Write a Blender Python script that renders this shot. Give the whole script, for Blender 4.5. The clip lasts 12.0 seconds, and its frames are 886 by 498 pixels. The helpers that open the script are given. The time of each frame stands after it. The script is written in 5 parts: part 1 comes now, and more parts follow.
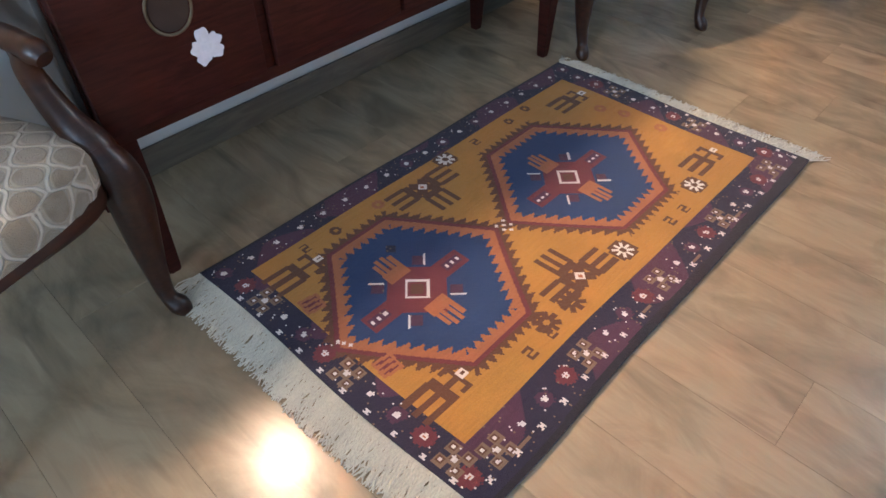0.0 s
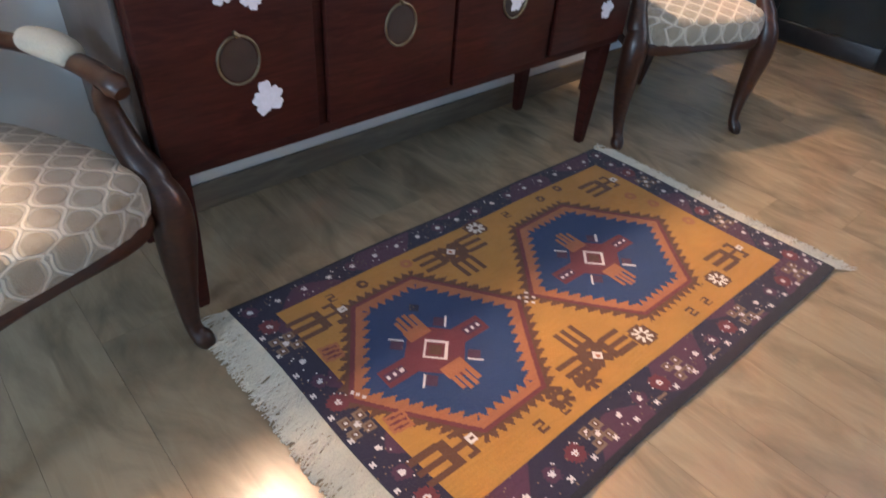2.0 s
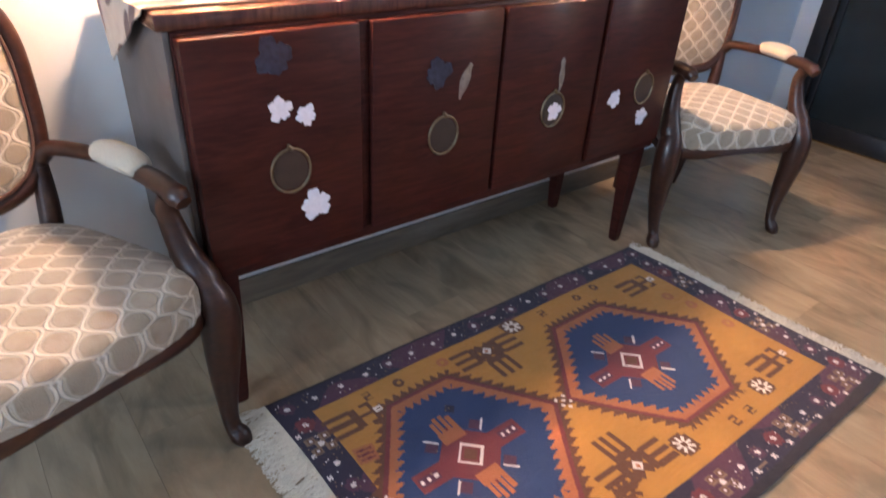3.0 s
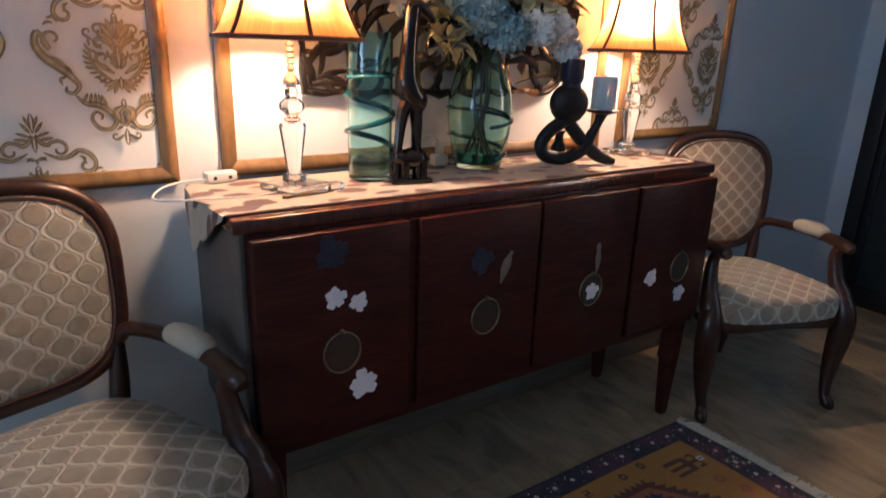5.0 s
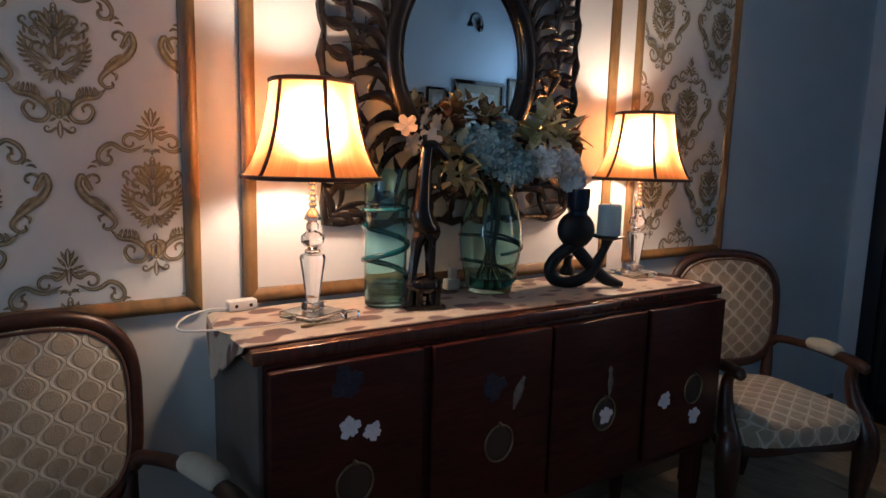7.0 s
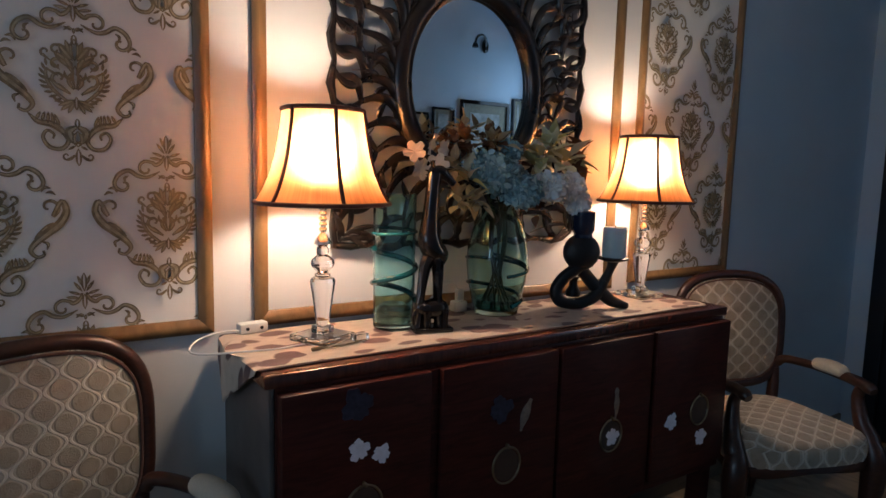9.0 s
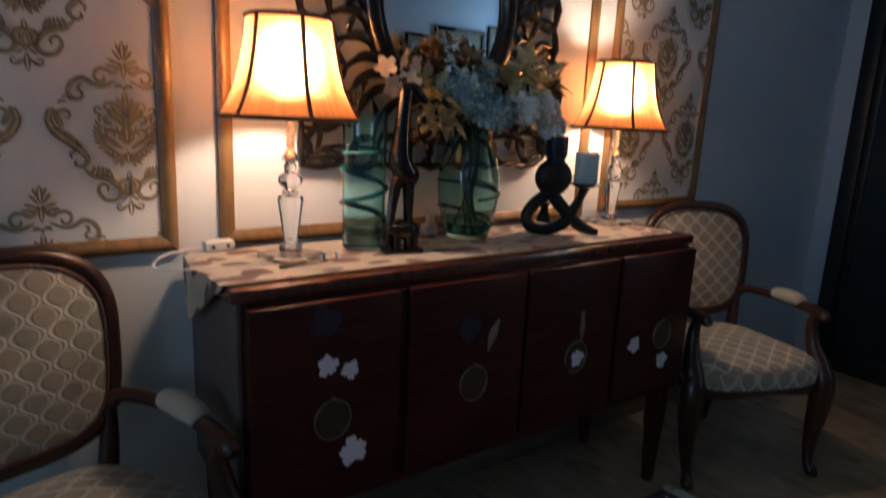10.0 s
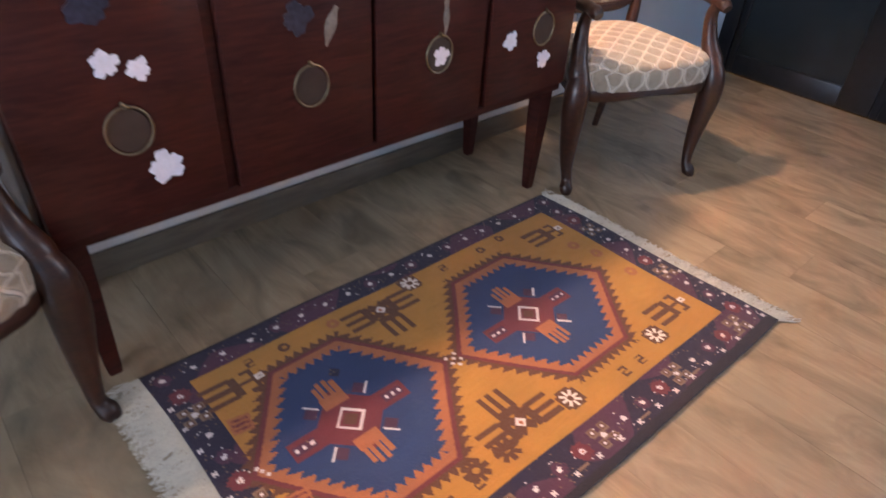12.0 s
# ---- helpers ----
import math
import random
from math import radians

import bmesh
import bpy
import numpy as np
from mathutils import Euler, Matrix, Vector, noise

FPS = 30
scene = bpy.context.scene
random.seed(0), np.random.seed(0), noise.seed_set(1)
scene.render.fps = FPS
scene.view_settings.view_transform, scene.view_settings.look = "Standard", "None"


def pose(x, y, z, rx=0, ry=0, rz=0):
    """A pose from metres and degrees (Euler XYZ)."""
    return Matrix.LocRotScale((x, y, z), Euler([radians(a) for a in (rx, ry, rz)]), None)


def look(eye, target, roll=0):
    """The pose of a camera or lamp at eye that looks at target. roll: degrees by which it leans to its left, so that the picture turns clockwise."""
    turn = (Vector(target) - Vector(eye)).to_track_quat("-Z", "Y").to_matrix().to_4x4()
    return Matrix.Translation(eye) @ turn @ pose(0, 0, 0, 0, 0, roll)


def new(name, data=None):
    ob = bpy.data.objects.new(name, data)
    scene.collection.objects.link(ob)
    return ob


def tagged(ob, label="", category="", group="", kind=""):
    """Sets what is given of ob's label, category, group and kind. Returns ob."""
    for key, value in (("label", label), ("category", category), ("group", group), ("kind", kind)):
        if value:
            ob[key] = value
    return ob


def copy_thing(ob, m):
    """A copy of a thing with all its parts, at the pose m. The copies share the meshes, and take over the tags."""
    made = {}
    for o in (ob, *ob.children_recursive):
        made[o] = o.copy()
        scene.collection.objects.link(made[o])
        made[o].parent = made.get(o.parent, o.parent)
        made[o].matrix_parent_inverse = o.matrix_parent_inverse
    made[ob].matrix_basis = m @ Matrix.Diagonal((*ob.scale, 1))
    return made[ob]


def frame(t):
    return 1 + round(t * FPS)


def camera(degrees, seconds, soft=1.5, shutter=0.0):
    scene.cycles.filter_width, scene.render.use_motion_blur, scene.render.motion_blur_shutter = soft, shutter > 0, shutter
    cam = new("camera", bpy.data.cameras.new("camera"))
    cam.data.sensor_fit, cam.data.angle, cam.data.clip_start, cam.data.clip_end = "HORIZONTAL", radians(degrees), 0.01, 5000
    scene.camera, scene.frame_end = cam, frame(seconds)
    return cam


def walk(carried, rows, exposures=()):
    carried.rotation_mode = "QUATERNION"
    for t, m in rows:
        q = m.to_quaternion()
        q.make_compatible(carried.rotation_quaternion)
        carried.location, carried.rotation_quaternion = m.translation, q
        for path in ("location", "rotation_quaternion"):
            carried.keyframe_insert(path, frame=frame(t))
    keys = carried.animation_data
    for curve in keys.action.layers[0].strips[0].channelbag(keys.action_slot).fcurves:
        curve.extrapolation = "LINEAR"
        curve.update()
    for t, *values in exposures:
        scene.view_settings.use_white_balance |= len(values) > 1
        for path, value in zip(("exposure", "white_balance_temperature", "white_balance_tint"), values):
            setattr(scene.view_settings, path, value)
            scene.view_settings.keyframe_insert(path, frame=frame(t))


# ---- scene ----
cam = camera(70.2, 12.0, 1.5, 0.5)
PATH = [
    (0, (-0.26, -1.529, 1.072), (0.773, -0.552, -0.335), 0.1),
    (0.5, (-0.259, -1.536, 1.072), (0.765, -0.565, -0.344), 0.4),
    (1, (-0.261, -1.539, 1.068), (0.781, -0.572, -0.338), 1.6),
    (1.5, (-0.277, -1.539, 1.074), (0.777, -0.534, -0.297), 3.9),
    (2, (-0.298, -1.547, 1.08), (0.791, -0.415, -0.158), 4.7),
    (2.5, (-0.305, -1.544, 1.095), (0.768, -0.324, -0.071), 3.4),
    (3, (-0.307, -1.533, 1.131), (0.788, -0.214, 0.1), 3.4),
    (3.2, (-0.313, -1.542, 1.139), (0.767, -0.172, 0.161), 2.6),
    (4.8, (-0.329, -1.562, 1.22), (0.729, 0.002, 0.56), 2.1),
    (5, (-0.329, -1.568, 1.228), (0.75, 0.003, 0.622), 1.9),
    (5.5, (-0.333, -1.571, 1.237), (0.768, 0.015, 0.715), 1.5),
    (6, (-0.346, -1.589, 1.262), (0.743, 0.028, 0.814), 1.9),
    (6.5, (-0.35, -1.594, 1.286), (0.737, 0.045, 0.926), 2.0),
    (7, (-0.352, -1.592, 1.29), (0.731, 0.066, 1.006), 1.5),
    (9, (-0.371, -1.608, 1.311), (0.701, 0.064, 1.078), 1.4),
    (9.5, (-0.374, -1.604, 1.303), (0.724, 0.05, 1.063), 2.0),
    (10, (-0.362, -1.603, 1.27), (0.771, -0.012, 0.842), 2.7),
    (10.5, (-0.344, -1.597, 1.229), (0.777, -0.098, 0.523), 3.0),
    (11, (-0.311, -1.584, 1.174), (0.849, -0.273, 0.207), 2.4),
    (11.5, (-0.237, -1.573, 1.148), (0.928, -0.343, 0.085), 2.1),
    (12, (-0.098, -1.606, 1.136), (1.015, -0.434, -0.042), 3.7),
]


# the clip's camera opens up for the rug and closes down for the lamps
EXPOSURES = [(0.0, 3.2, 6900, 19), (2.0, 3.2, 7150, 22), (3.2, 3.4, 7400, 30), (4.8, 1.75, 6800, 22), (5.0, 1.5, 6800, 22), (5.5, 0.85, 6500, 19), (6.0, 0.62, 6400, 16), (9.6, 0.6, 6400, 16), (10.0, 0.38, 6500, 16),
             (10.5, 1.45, 6600, 18), (10.8, 2.8, 7200, 26), (11.1, 3.85, 7850, 33), (11.6, 3.5, 7750, 34), (12.0, 3.3, 7700, 35)]
walk(cam, [(t, look(eye, target, roll)) for t, eye, target, roll in PATH], EXPOSURES)

# ---- world and large lights ----
world = bpy.data.worlds.new("world")
scene.world = world
world.use_nodes = True
wn = world.node_tree
sky = wn.nodes.new("ShaderNodeTexSky")
sky.sky_type, sky.sun_disc, sky.sun_elevation, sky.sun_rotation = "NISHITA", False, radians(4), radians(120)
wn.links.new(sky.outputs[0], wn.nodes["Background"].inputs[0])
wn.nodes["Background"].inputs[1].default_value = 0.08

# cool fill in two unseen window openings, added to light the room
WINDOW_WATTS = 3.4
area = bpy.data.lights.new("added_window_fill", "AREA")
area.shape, area.size, area.size_y, area.energy, area.color = "RECTANGLE", 0.58, 1.25, WINDOW_WATTS, (0.46, 0.73, 1.0)
# turned to the far wall, so that the mirror shows it lit
new("added_window_fill", area).matrix_world = look((3.20, -2.41, 1.65), (1.9, -2.75, 1.70))
# second added fill, which lifts the left part of the room
area = bpy.data.lights.new("added_west_window_fill", "AREA")
area.shape, area.size, area.size_y, area.energy, area.color = "RECTANGLE", 1.3, 1.2, 12.5, (0.46, 0.73, 1.0)
new("added_west_window_fill", area).matrix_world = look((-3.95, -1.9, 1.55), (-2.0, -1.9, 1.55))


# ---- mesh tools ----
def thing(name, label, category, m=None, group="", kind=""):
    ob = new(name)
    ob.empty_display_size = 0.1
    if m is not None:
        ob.matrix_world = m
    return tagged(ob, label, category, group, kind)


def part(name, bm, material, parent=None, label="", smooth=True):
    me = bpy.data.meshes.new(name)
    bmesh.ops.recalc_face_normals(bm, faces=bm.faces[:])
    bm.to_mesh(me)
    bm.free()
    me.materials.append(material)
    if smooth:
        me.shade_smooth()
        me.set_sharp_from_angle(angle=radians(40))
    ob = new(name, me)
    if parent is not None:
        ob.parent = parent
    return tagged(ob, label)


def box(bm, x0, x1, y0, y1, z0, z1, bevel=0.0):
    r = bmesh.ops.create_cube(bm, size=1.0)
    for v in r["verts"]:
        v.co = Vector(((x0 + x1) / 2 + v.co.x * (x1 - x0), (y0 + y1) / 2 + v.co.y * (y1 - y0), (z0 + z1) / 2 + v.co.z * (z1 - z0)))
    if bevel:
        edges = list({e for v in r["verts"] for e in v.link_edges})
        bmesh.ops.bevel(bm, geom=edges, offset=bevel, segments=2, affect="EDGES", profile=0.5)
    return bm


def lathe(bm, profile, centre=(0, 0, 0), segments=32, ring=None):
    """profile: (radius, height) from bottom to top; ring: factor of the radius by angle."""
    rows = []
    for r, z in profile:
        row = []
        for i in range(segments):
            a = 2 * math.pi * i / segments
            k = r * (ring(a) if ring else 1.0)
            row.append(bm.verts.new((centre[0] + k * math.cos(a), centre[1] + k * math.sin(a), centre[2] + z)))
        rows.append(row)
    for a, b in zip(rows, rows[1:]):
        for i in range(segments):
            j = (i + 1) % segments
            bm.faces.new((a[i], a[j], b[j], b[i]))
    return rows


def solid_lathe(bm, profile, centre=(0, 0, 0), segments=32, ring=None):
    rows = lathe(bm, profile, centre, segments, ring)
    bm.faces.new(rows[0][::-1])
    bm.faces.new(rows[-1])
    return bm


def glide(points, steps):
    """Catmull-Rom through points of any dimension."""
    pts = [np.array(p, float) for p in points]
    pts = [2 * pts[0] - pts[1]] + pts + [2 * pts[-1] - pts[-2]]
    out = []
    for i in range(1, len(pts) - 2):
        p0, p1, p2, p3 = pts[i - 1:i + 3]
        for s in range(steps):
            t = s / steps
            out.append(0.5 * (2 * p1 + (p2 - p0) * t + (2 * p0 - 5 * p1 + 4 * p2 - p3) * t * t + (3 * p1 - p0 - 3 * p2 + p3) * t ** 3))
    out.append(pts[-2])
    return out


def tube(bm, rows, steps=6, sides=10, flat=1.0, closed=False, up=(0, 0, 1)):
    """rows: x, y, z, radius; flat squeezes the section along the second axis."""
    if closed:
        path = glide(list(rows) + [rows[0]], steps)[:-1]
    else:
        path = glide(rows, steps) if steps > 1 else [np.array(r, float) for r in rows]
    n = len(path)
    rings = []
    prev = None
    for i, p in enumerate(path):
        a, b = path[(i - 1) % n if closed else max(i - 1, 0)], path[(i + 1) % n if closed else min(i + 1, n - 1)]
        d = Vector((b - a)[:3])
        d = d.normalized() if d.length > 1e-9 else Vector((0, 0, 1))
        ref = Vector(up) if prev is None else prev
        s = d.cross(ref)
        if s.length < 1e-4:
            s = d.cross(Vector((1, 0.2, 0)))
        s.normalize()
        t = s.cross(d).normalized()
        if prev is not None or abs(d.dot(Vector(up))) < 0.95:
            prev = t
        c = Vector(p[:3])
        r = max(float(p[3]), 1e-4)
        rings.append([bm.verts.new(c + s * (r * math.cos(2 * math.pi * k / sides)) + t * (r * flat * math.sin(2 * math.pi * k / sides))) for k in range(sides)])
    for i in range(n if closed else n - 1):
        a, b = rings[i], rings[(i + 1) % n]
        for k in range(sides):
            j = (k + 1) % sides
            bm.faces.new((a[k], a[j], b[j], b[k]))
    if not closed:
        bm.faces.new(rings[0][::-1])
        bm.faces.new(rings[-1])
    return bm


def prism(bm, outline, y0, y1):
    """A closed outline in x and z, drawn out from y0 to y1."""
    a = [bm.verts.new((x, y0, z)) for x, z in outline]
    b = [bm.verts.new((x, y1, z)) for x, z in outline]
    bm.faces.new(a)
    bm.faces.new(b[::-1])
    for i in range(len(a)):
        j = (i + 1) % len(a)
        bm.faces.new((a[i], b[i], b[j], a[j]))
    return bm


def ball(bm, centre, radii, u=16, v=10, m=None):
    r = bmesh.ops.create_uvsphere(bm, u_segments=u, v_segments=v, radius=1.0)
    for vert in r["verts"]:
        p = Vector((vert.co.x * radii[0], vert.co.y * radii[1], vert.co.z * radii[2]))
        vert.co = (m @ p if m is not None else p) + Vector(centre)
    return bm


# ---- materials ----
class Shade:
    """A Principled material with a few short ways to add nodes."""

    def __init__(self, name, colour=(0.5, 0.5, 0.5), rough=0.5, metal=0.0, **more):
        self.m = bpy.data.materials.new(name)
        self.m.use_nodes = True
        self.t = self.m.node_tree
        self.b = self.t.nodes["Principled BSDF"]
        self.set("Base Color", (*colour, 1))
        self.set("Roughness", rough)
        self.set("Metallic", metal)
        for k, v in more.items():
            self.set(k.replace("_", " "), v)

    def set(self, socket, value):
        self.b.inputs[socket].default_value = value

    def node(self, kind):
        return self.t.nodes.new(kind)

    def link(self, a, b):
        self.t.links.new(a, b)

    def coords(self, which="Object", scale=(1, 1, 1), turn=(0, 0, 0)):
        c, m = self.node("ShaderNodeTexCoord"), self.node("ShaderNodeMapping")
        m.inputs["Scale"].default_value = scale
        m.inputs["Rotation"].default_value = turn
        self.link(c.outputs[which], m.inputs[0])
        return m.outputs[0]

    def noise(self, vec, scale, detail=4.0, rough=0.55, distort=0.0):
        n = self.node("ShaderNodeTexNoise")
        self.link(vec, n.inputs["Vector"])
        for k, v in (("Scale", scale), ("Detail", detail), ("Roughness", rough), ("Distortion", distort)):
            n.inputs[k].default_value = v
        return n.outputs["Fac"]

    def math(self, op, a, b=None, clamp=False):
        n = self.node("ShaderNodeMath")
        n.operation, n.use_clamp = op, clamp
        for i, v in enumerate((a, b)):
            if v is None:
                continue
            if isinstance(v, (int, float)):
                n.inputs[i].default_value = v
            else:
                self.link(v, n.inputs[i])
        return n.outputs[0]

    def ramp(self, fac, *stops):
        n = self.node("ShaderNodeValToRGB")
        e = n.color_ramp.elements
        while len(e) < len(stops):
            e.new(0.5)
        for el, (p, c) in zip(e, stops):
            el.position, el.color = p, (*c, 1)
        self.link(fac, n.inputs[0])
        return n.outputs[0]

    def mix(self, fac, a, b, blend="MIX"):
        n = self.node("ShaderNodeMix")
        n.data_type, n.blend_type = "RGBA", blend
        for i, v in ((0, fac), (6, a), (7, b)):
            if isinstance(v, tuple):
                n.inputs[i].default_value = (*v, 1)
            elif isinstance(v, (int, float)):
                n.inputs[i].default_value = v
            else:
                self.link(v, n.inputs[i])
        return n.outputs[2]

    def colour(self, out):
        self.link(out, self.b.inputs["Base Color"])
        return self

    def roughness(self, fac, lo, hi):
        n = self.node("ShaderNodeMapRange")
        n.inputs[3].default_value, n.inputs[4].default_value = lo, hi
        self.link(fac, n.inputs[0])
        self.link(n.outputs[0], self.b.inputs["Roughness"])
        return self

    def bump(self, height, strength=0.3, distance=0.002):
        n = self.node("ShaderNodeBump")
        n.inputs["Strength"].default_value, n.inputs["Distance"].default_value = strength, distance
        self.link(height, n.inputs["Height"])
        self.link(n.outputs[0], self.b.inputs["Normal"])
        return self


def plaster(name, colour, tone=0.06):
    s = Shade(name, colour, 0.75)
    v = s.coords()
    lo = tuple(c * (1 - tone) for c in colour)
    s.colour(s.ramp(s.noise(v, 2.3, 5), (0.3, lo), (0.7, colour)))
    s.bump(s.noise(v, 160, 3), 0.12, 0.001)
    return s.m


def wood(name, dark, light, rough, grain=(3, 3, 40), coat=0.3):
    s = Shade(name, light, rough, Coat_Weight=coat, Coat_Roughness=0.15)
    v = s.coords(scale=grain)
    f = s.noise(v, 2.0, 8, 0.6, 1.2)
    s.colour(s.ramp(f, (0.3, dark), (0.7, light)))
    w = s.coords()
    s.roughness(s.noise(w, 9, 5), rough * 0.7, rough * 1.35)
    s.bump(f, 0.08, 0.001)
    return s.m


def cloth(name, colour, spread=0.25, weave=900.0):
    s = Shade(name, colour, 0.9, Sheen_Weight=0.25)
    v = s.coords()
    lo = tuple(c * (1 - spread) for c in colour)
    hi = tuple(min(1, c * (1 + spread)) for c in colour)
    s.colour(s.mix(0.5, s.ramp(s.noise(v, 14, 4), (0.3, lo), (0.7, hi)), s.ramp(s.noise(v, 260, 2), (0.3, lo), (0.7, hi))))
    s.bump(s.noise(v, weave, 2), 0.5, 0.002)
    return s.m


def plain(name, colour, rough=0.5, metal=0.0, tone=0.15, size=30.0, relief=0.1):
    s = Shade(name, colour, rough, metal)
    v = s.coords()
    f = s.noise(v, size, 5)
    s.colour(s.ramp(f, (0.3, tuple(c * (1 - tone) for c in colour)), (0.7, tuple(min(1, c * (1 + tone)) for c in colour))))
    s.roughness(s.noise(v, size * 0.4, 4), rough * 0.8, min(1, rough * 1.2))
    s.bump(s.noise(v, size * 6, 3), relief, 0.001)
    return s.m


def glass(name, colour, rough=0.02, ior=1.45):
    return Shade(name, colour, rough, Transmission_Weight=1.0, IOR=ior).m


M_WALL = plaster("cream_wall_paint", (0.78, 0.775, 0.75))
M_WALL_COOL = plaster("pale_blue_wall", (0.48, 0.60, 0.70))
M_PAPER = plaster("damask_paper_ground", (0.83, 0.80, 0.75), 0.08)
M_CEILING = plaster("ceiling_paint", (0.75, 0.75, 0.74))
M_SKIRT = wood("brown_skirting", (0.10, 0.075, 0.055), (0.19, 0.145, 0.105), 0.45, (2, 20, 20), 0.1)
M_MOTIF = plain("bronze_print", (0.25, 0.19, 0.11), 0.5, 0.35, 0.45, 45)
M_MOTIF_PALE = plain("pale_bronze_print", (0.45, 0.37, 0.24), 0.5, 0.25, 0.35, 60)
M_GILT = wood("gilt_moulding", (0.16, 0.085, 0.032), (0.27, 0.15, 0.060), 0.33, (12, 12, 3), 0.25)
M_MAHOGANY = wood("dark_red_mahogany", (0.032, 0.0075, 0.006), (0.076, 0.017, 0.012), 0.42, (4, 4, 30), 0.08)
M_MAHOGANY.node_tree.nodes["Principled BSDF"].inputs["Specular IOR Level"].default_value = 0.14
M_MAHOGANY_TOP = wood("polished_mahogany_top", (0.05, 0.014, 0.009), (0.12, 0.035, 0.022), 0.2, (30, 4, 4), 0.6)
M_CASE_SIDE = plain("worn_grey_brown_side", (0.105, 0.085, 0.075), 0.5, 0, 0.25, 10)
M_CHAIR_WOOD = wood("chair_mahogany", (0.022, 0.0070, 0.0045), (0.058, 0.018, 0.0095), 0.36, (12, 12, 30), 0.12)
M_EBONY = wood("ebony_carving", (0.005, 0.0035, 0.003), (0.011, 0.007, 0.0055), 0.15, (20, 20, 30), 0.0)
M_BLACK_WOOD = wood("black_stained_wood", (0.004, 0.004, 0.005), (0.009, 0.008, 0.009), 0.5, (20, 20, 30), 0.0)
M_CARVED = wood("carved_walnut_frame", (0.008, 0.0055, 0.0045), (0.020, 0.013, 0.010), 0.28, (25, 25, 25), 0.05)
M_BRASS = plain("aged_brass", (0.22, 0.17, 0.11), 0.45, 0.9, 0.2, 60)
M_CHROME = plain("chrome", (0.8, 0.8, 0.8), 0.12, 1.0, 0.05)
M_PEARL = plain("mother_of_pearl", (0.80, 0.76, 0.82), 0.3, 0.0, 0.08, 90)
M_INLAY_GREY = plain("tarnished_inlay", (0.24, 0.195, 0.16), 0.45, 0.3, 0.3, 80)
M_INLAY_BLUE = plain("faded_blue_inlay", (0.024, 0.025, 0.046), 0.35, 0.0, 0.5, 70)
M_CRYSTAL = glass("lead_crystal", (0.98, 0.99, 1.0), 0.0, 1.52)
M_TEAL_GLASS = glass("teal_glass", (0.60, 0.89, 0.91), 0.02)
M_TEAL_TRAIL = Shade("dark_teal_glass_trail", (0.008, 0.085, 0.095), 0.1, Coat_Weight=0.5).m
M_SMOKE_GLASS = glass("grey_green_glass", (0.56, 0.82, 0.80), 0.02)
M_WHITE_PLASTIC = plain("white_plastic", (0.75, 0.74, 0.70), 0.35, 0, 0.04)
M_TRIM = cloth("dark_brown_braid", (0.085, 0.028, 0.015), 0.3)
M_ARM_PAD = cloth("cream_arm_pad", (0.52, 0.46, 0.36), 0.15)
M_DOOR_FRAME = plain("black_door_frame", (0.012, 0.014, 0.018), 0.4, 0.2, 0.2)
M_DARK_GLASS = plain("dark_door_glass", (0.016, 0.024, 0.028), 0.14, 0.0, 0.2, 4)
M_FRINGE = cloth("undyed_wool_fringe", (0.55, 0.50, 0.41), 0.2)
M_MIRROR = Shade("mirror_silver", (0.86, 0.9, 0.92), 0.01, 1.0).m
M_STEM = plain("plant_stem", (0.05, 0.07, 0.03), 0.6)
M_CANDLE = Shade("pale_blue_wax", (0.56, 0.68, 0.70), 0.5, Subsurface_Weight=0.2).m


def shade_fabric():
    s = Shade("pleated_lampshade_silk", (0.78, 0.55, 0.30), 0.8)
    v = s.coords("UV", (160, 1, 1))
    f = s.noise(v, 1.0, 3)
    c = s.ramp(f, (0.3, (0.52, 0.185, 0.055)), (0.7, (0.86, 0.40, 0.15)))
    s.colour(c)
    tr = s.node("ShaderNodeBsdfTranslucent")
    s.link(s.mix(1.0, c, (0.95, 0.70, 0.50), "MULTIPLY"), tr.inputs[0])
    rf = s.node("ShaderNodeBsdfRefraction")
    rf.inputs["Roughness"].default_value, rf.inputs["IOR"].default_value = 1.0, 1.6
    rf.inputs["Color"].default_value = (0.95, 0.56, 0.26, 1)
    thin = s.node("ShaderNodeMixShader")
    thin.inputs[0].default_value = 0.72
    s.link(tr.outputs[0], thin.inputs[1])
    s.link(rf.outputs[0], thin.inputs[2])
    mx = s.node("ShaderNodeMixShader")
    mx.inputs[0].default_value = 0.54
    s.link(s.b.outputs[0], mx.inputs[1])
    s.link(thin.outputs[0], mx.inputs[2])
    s.link(mx.outputs[0], s.t.nodes["Material Output"].inputs[0])
    s.bump(f, 0.3, 0.002)
    return s.m


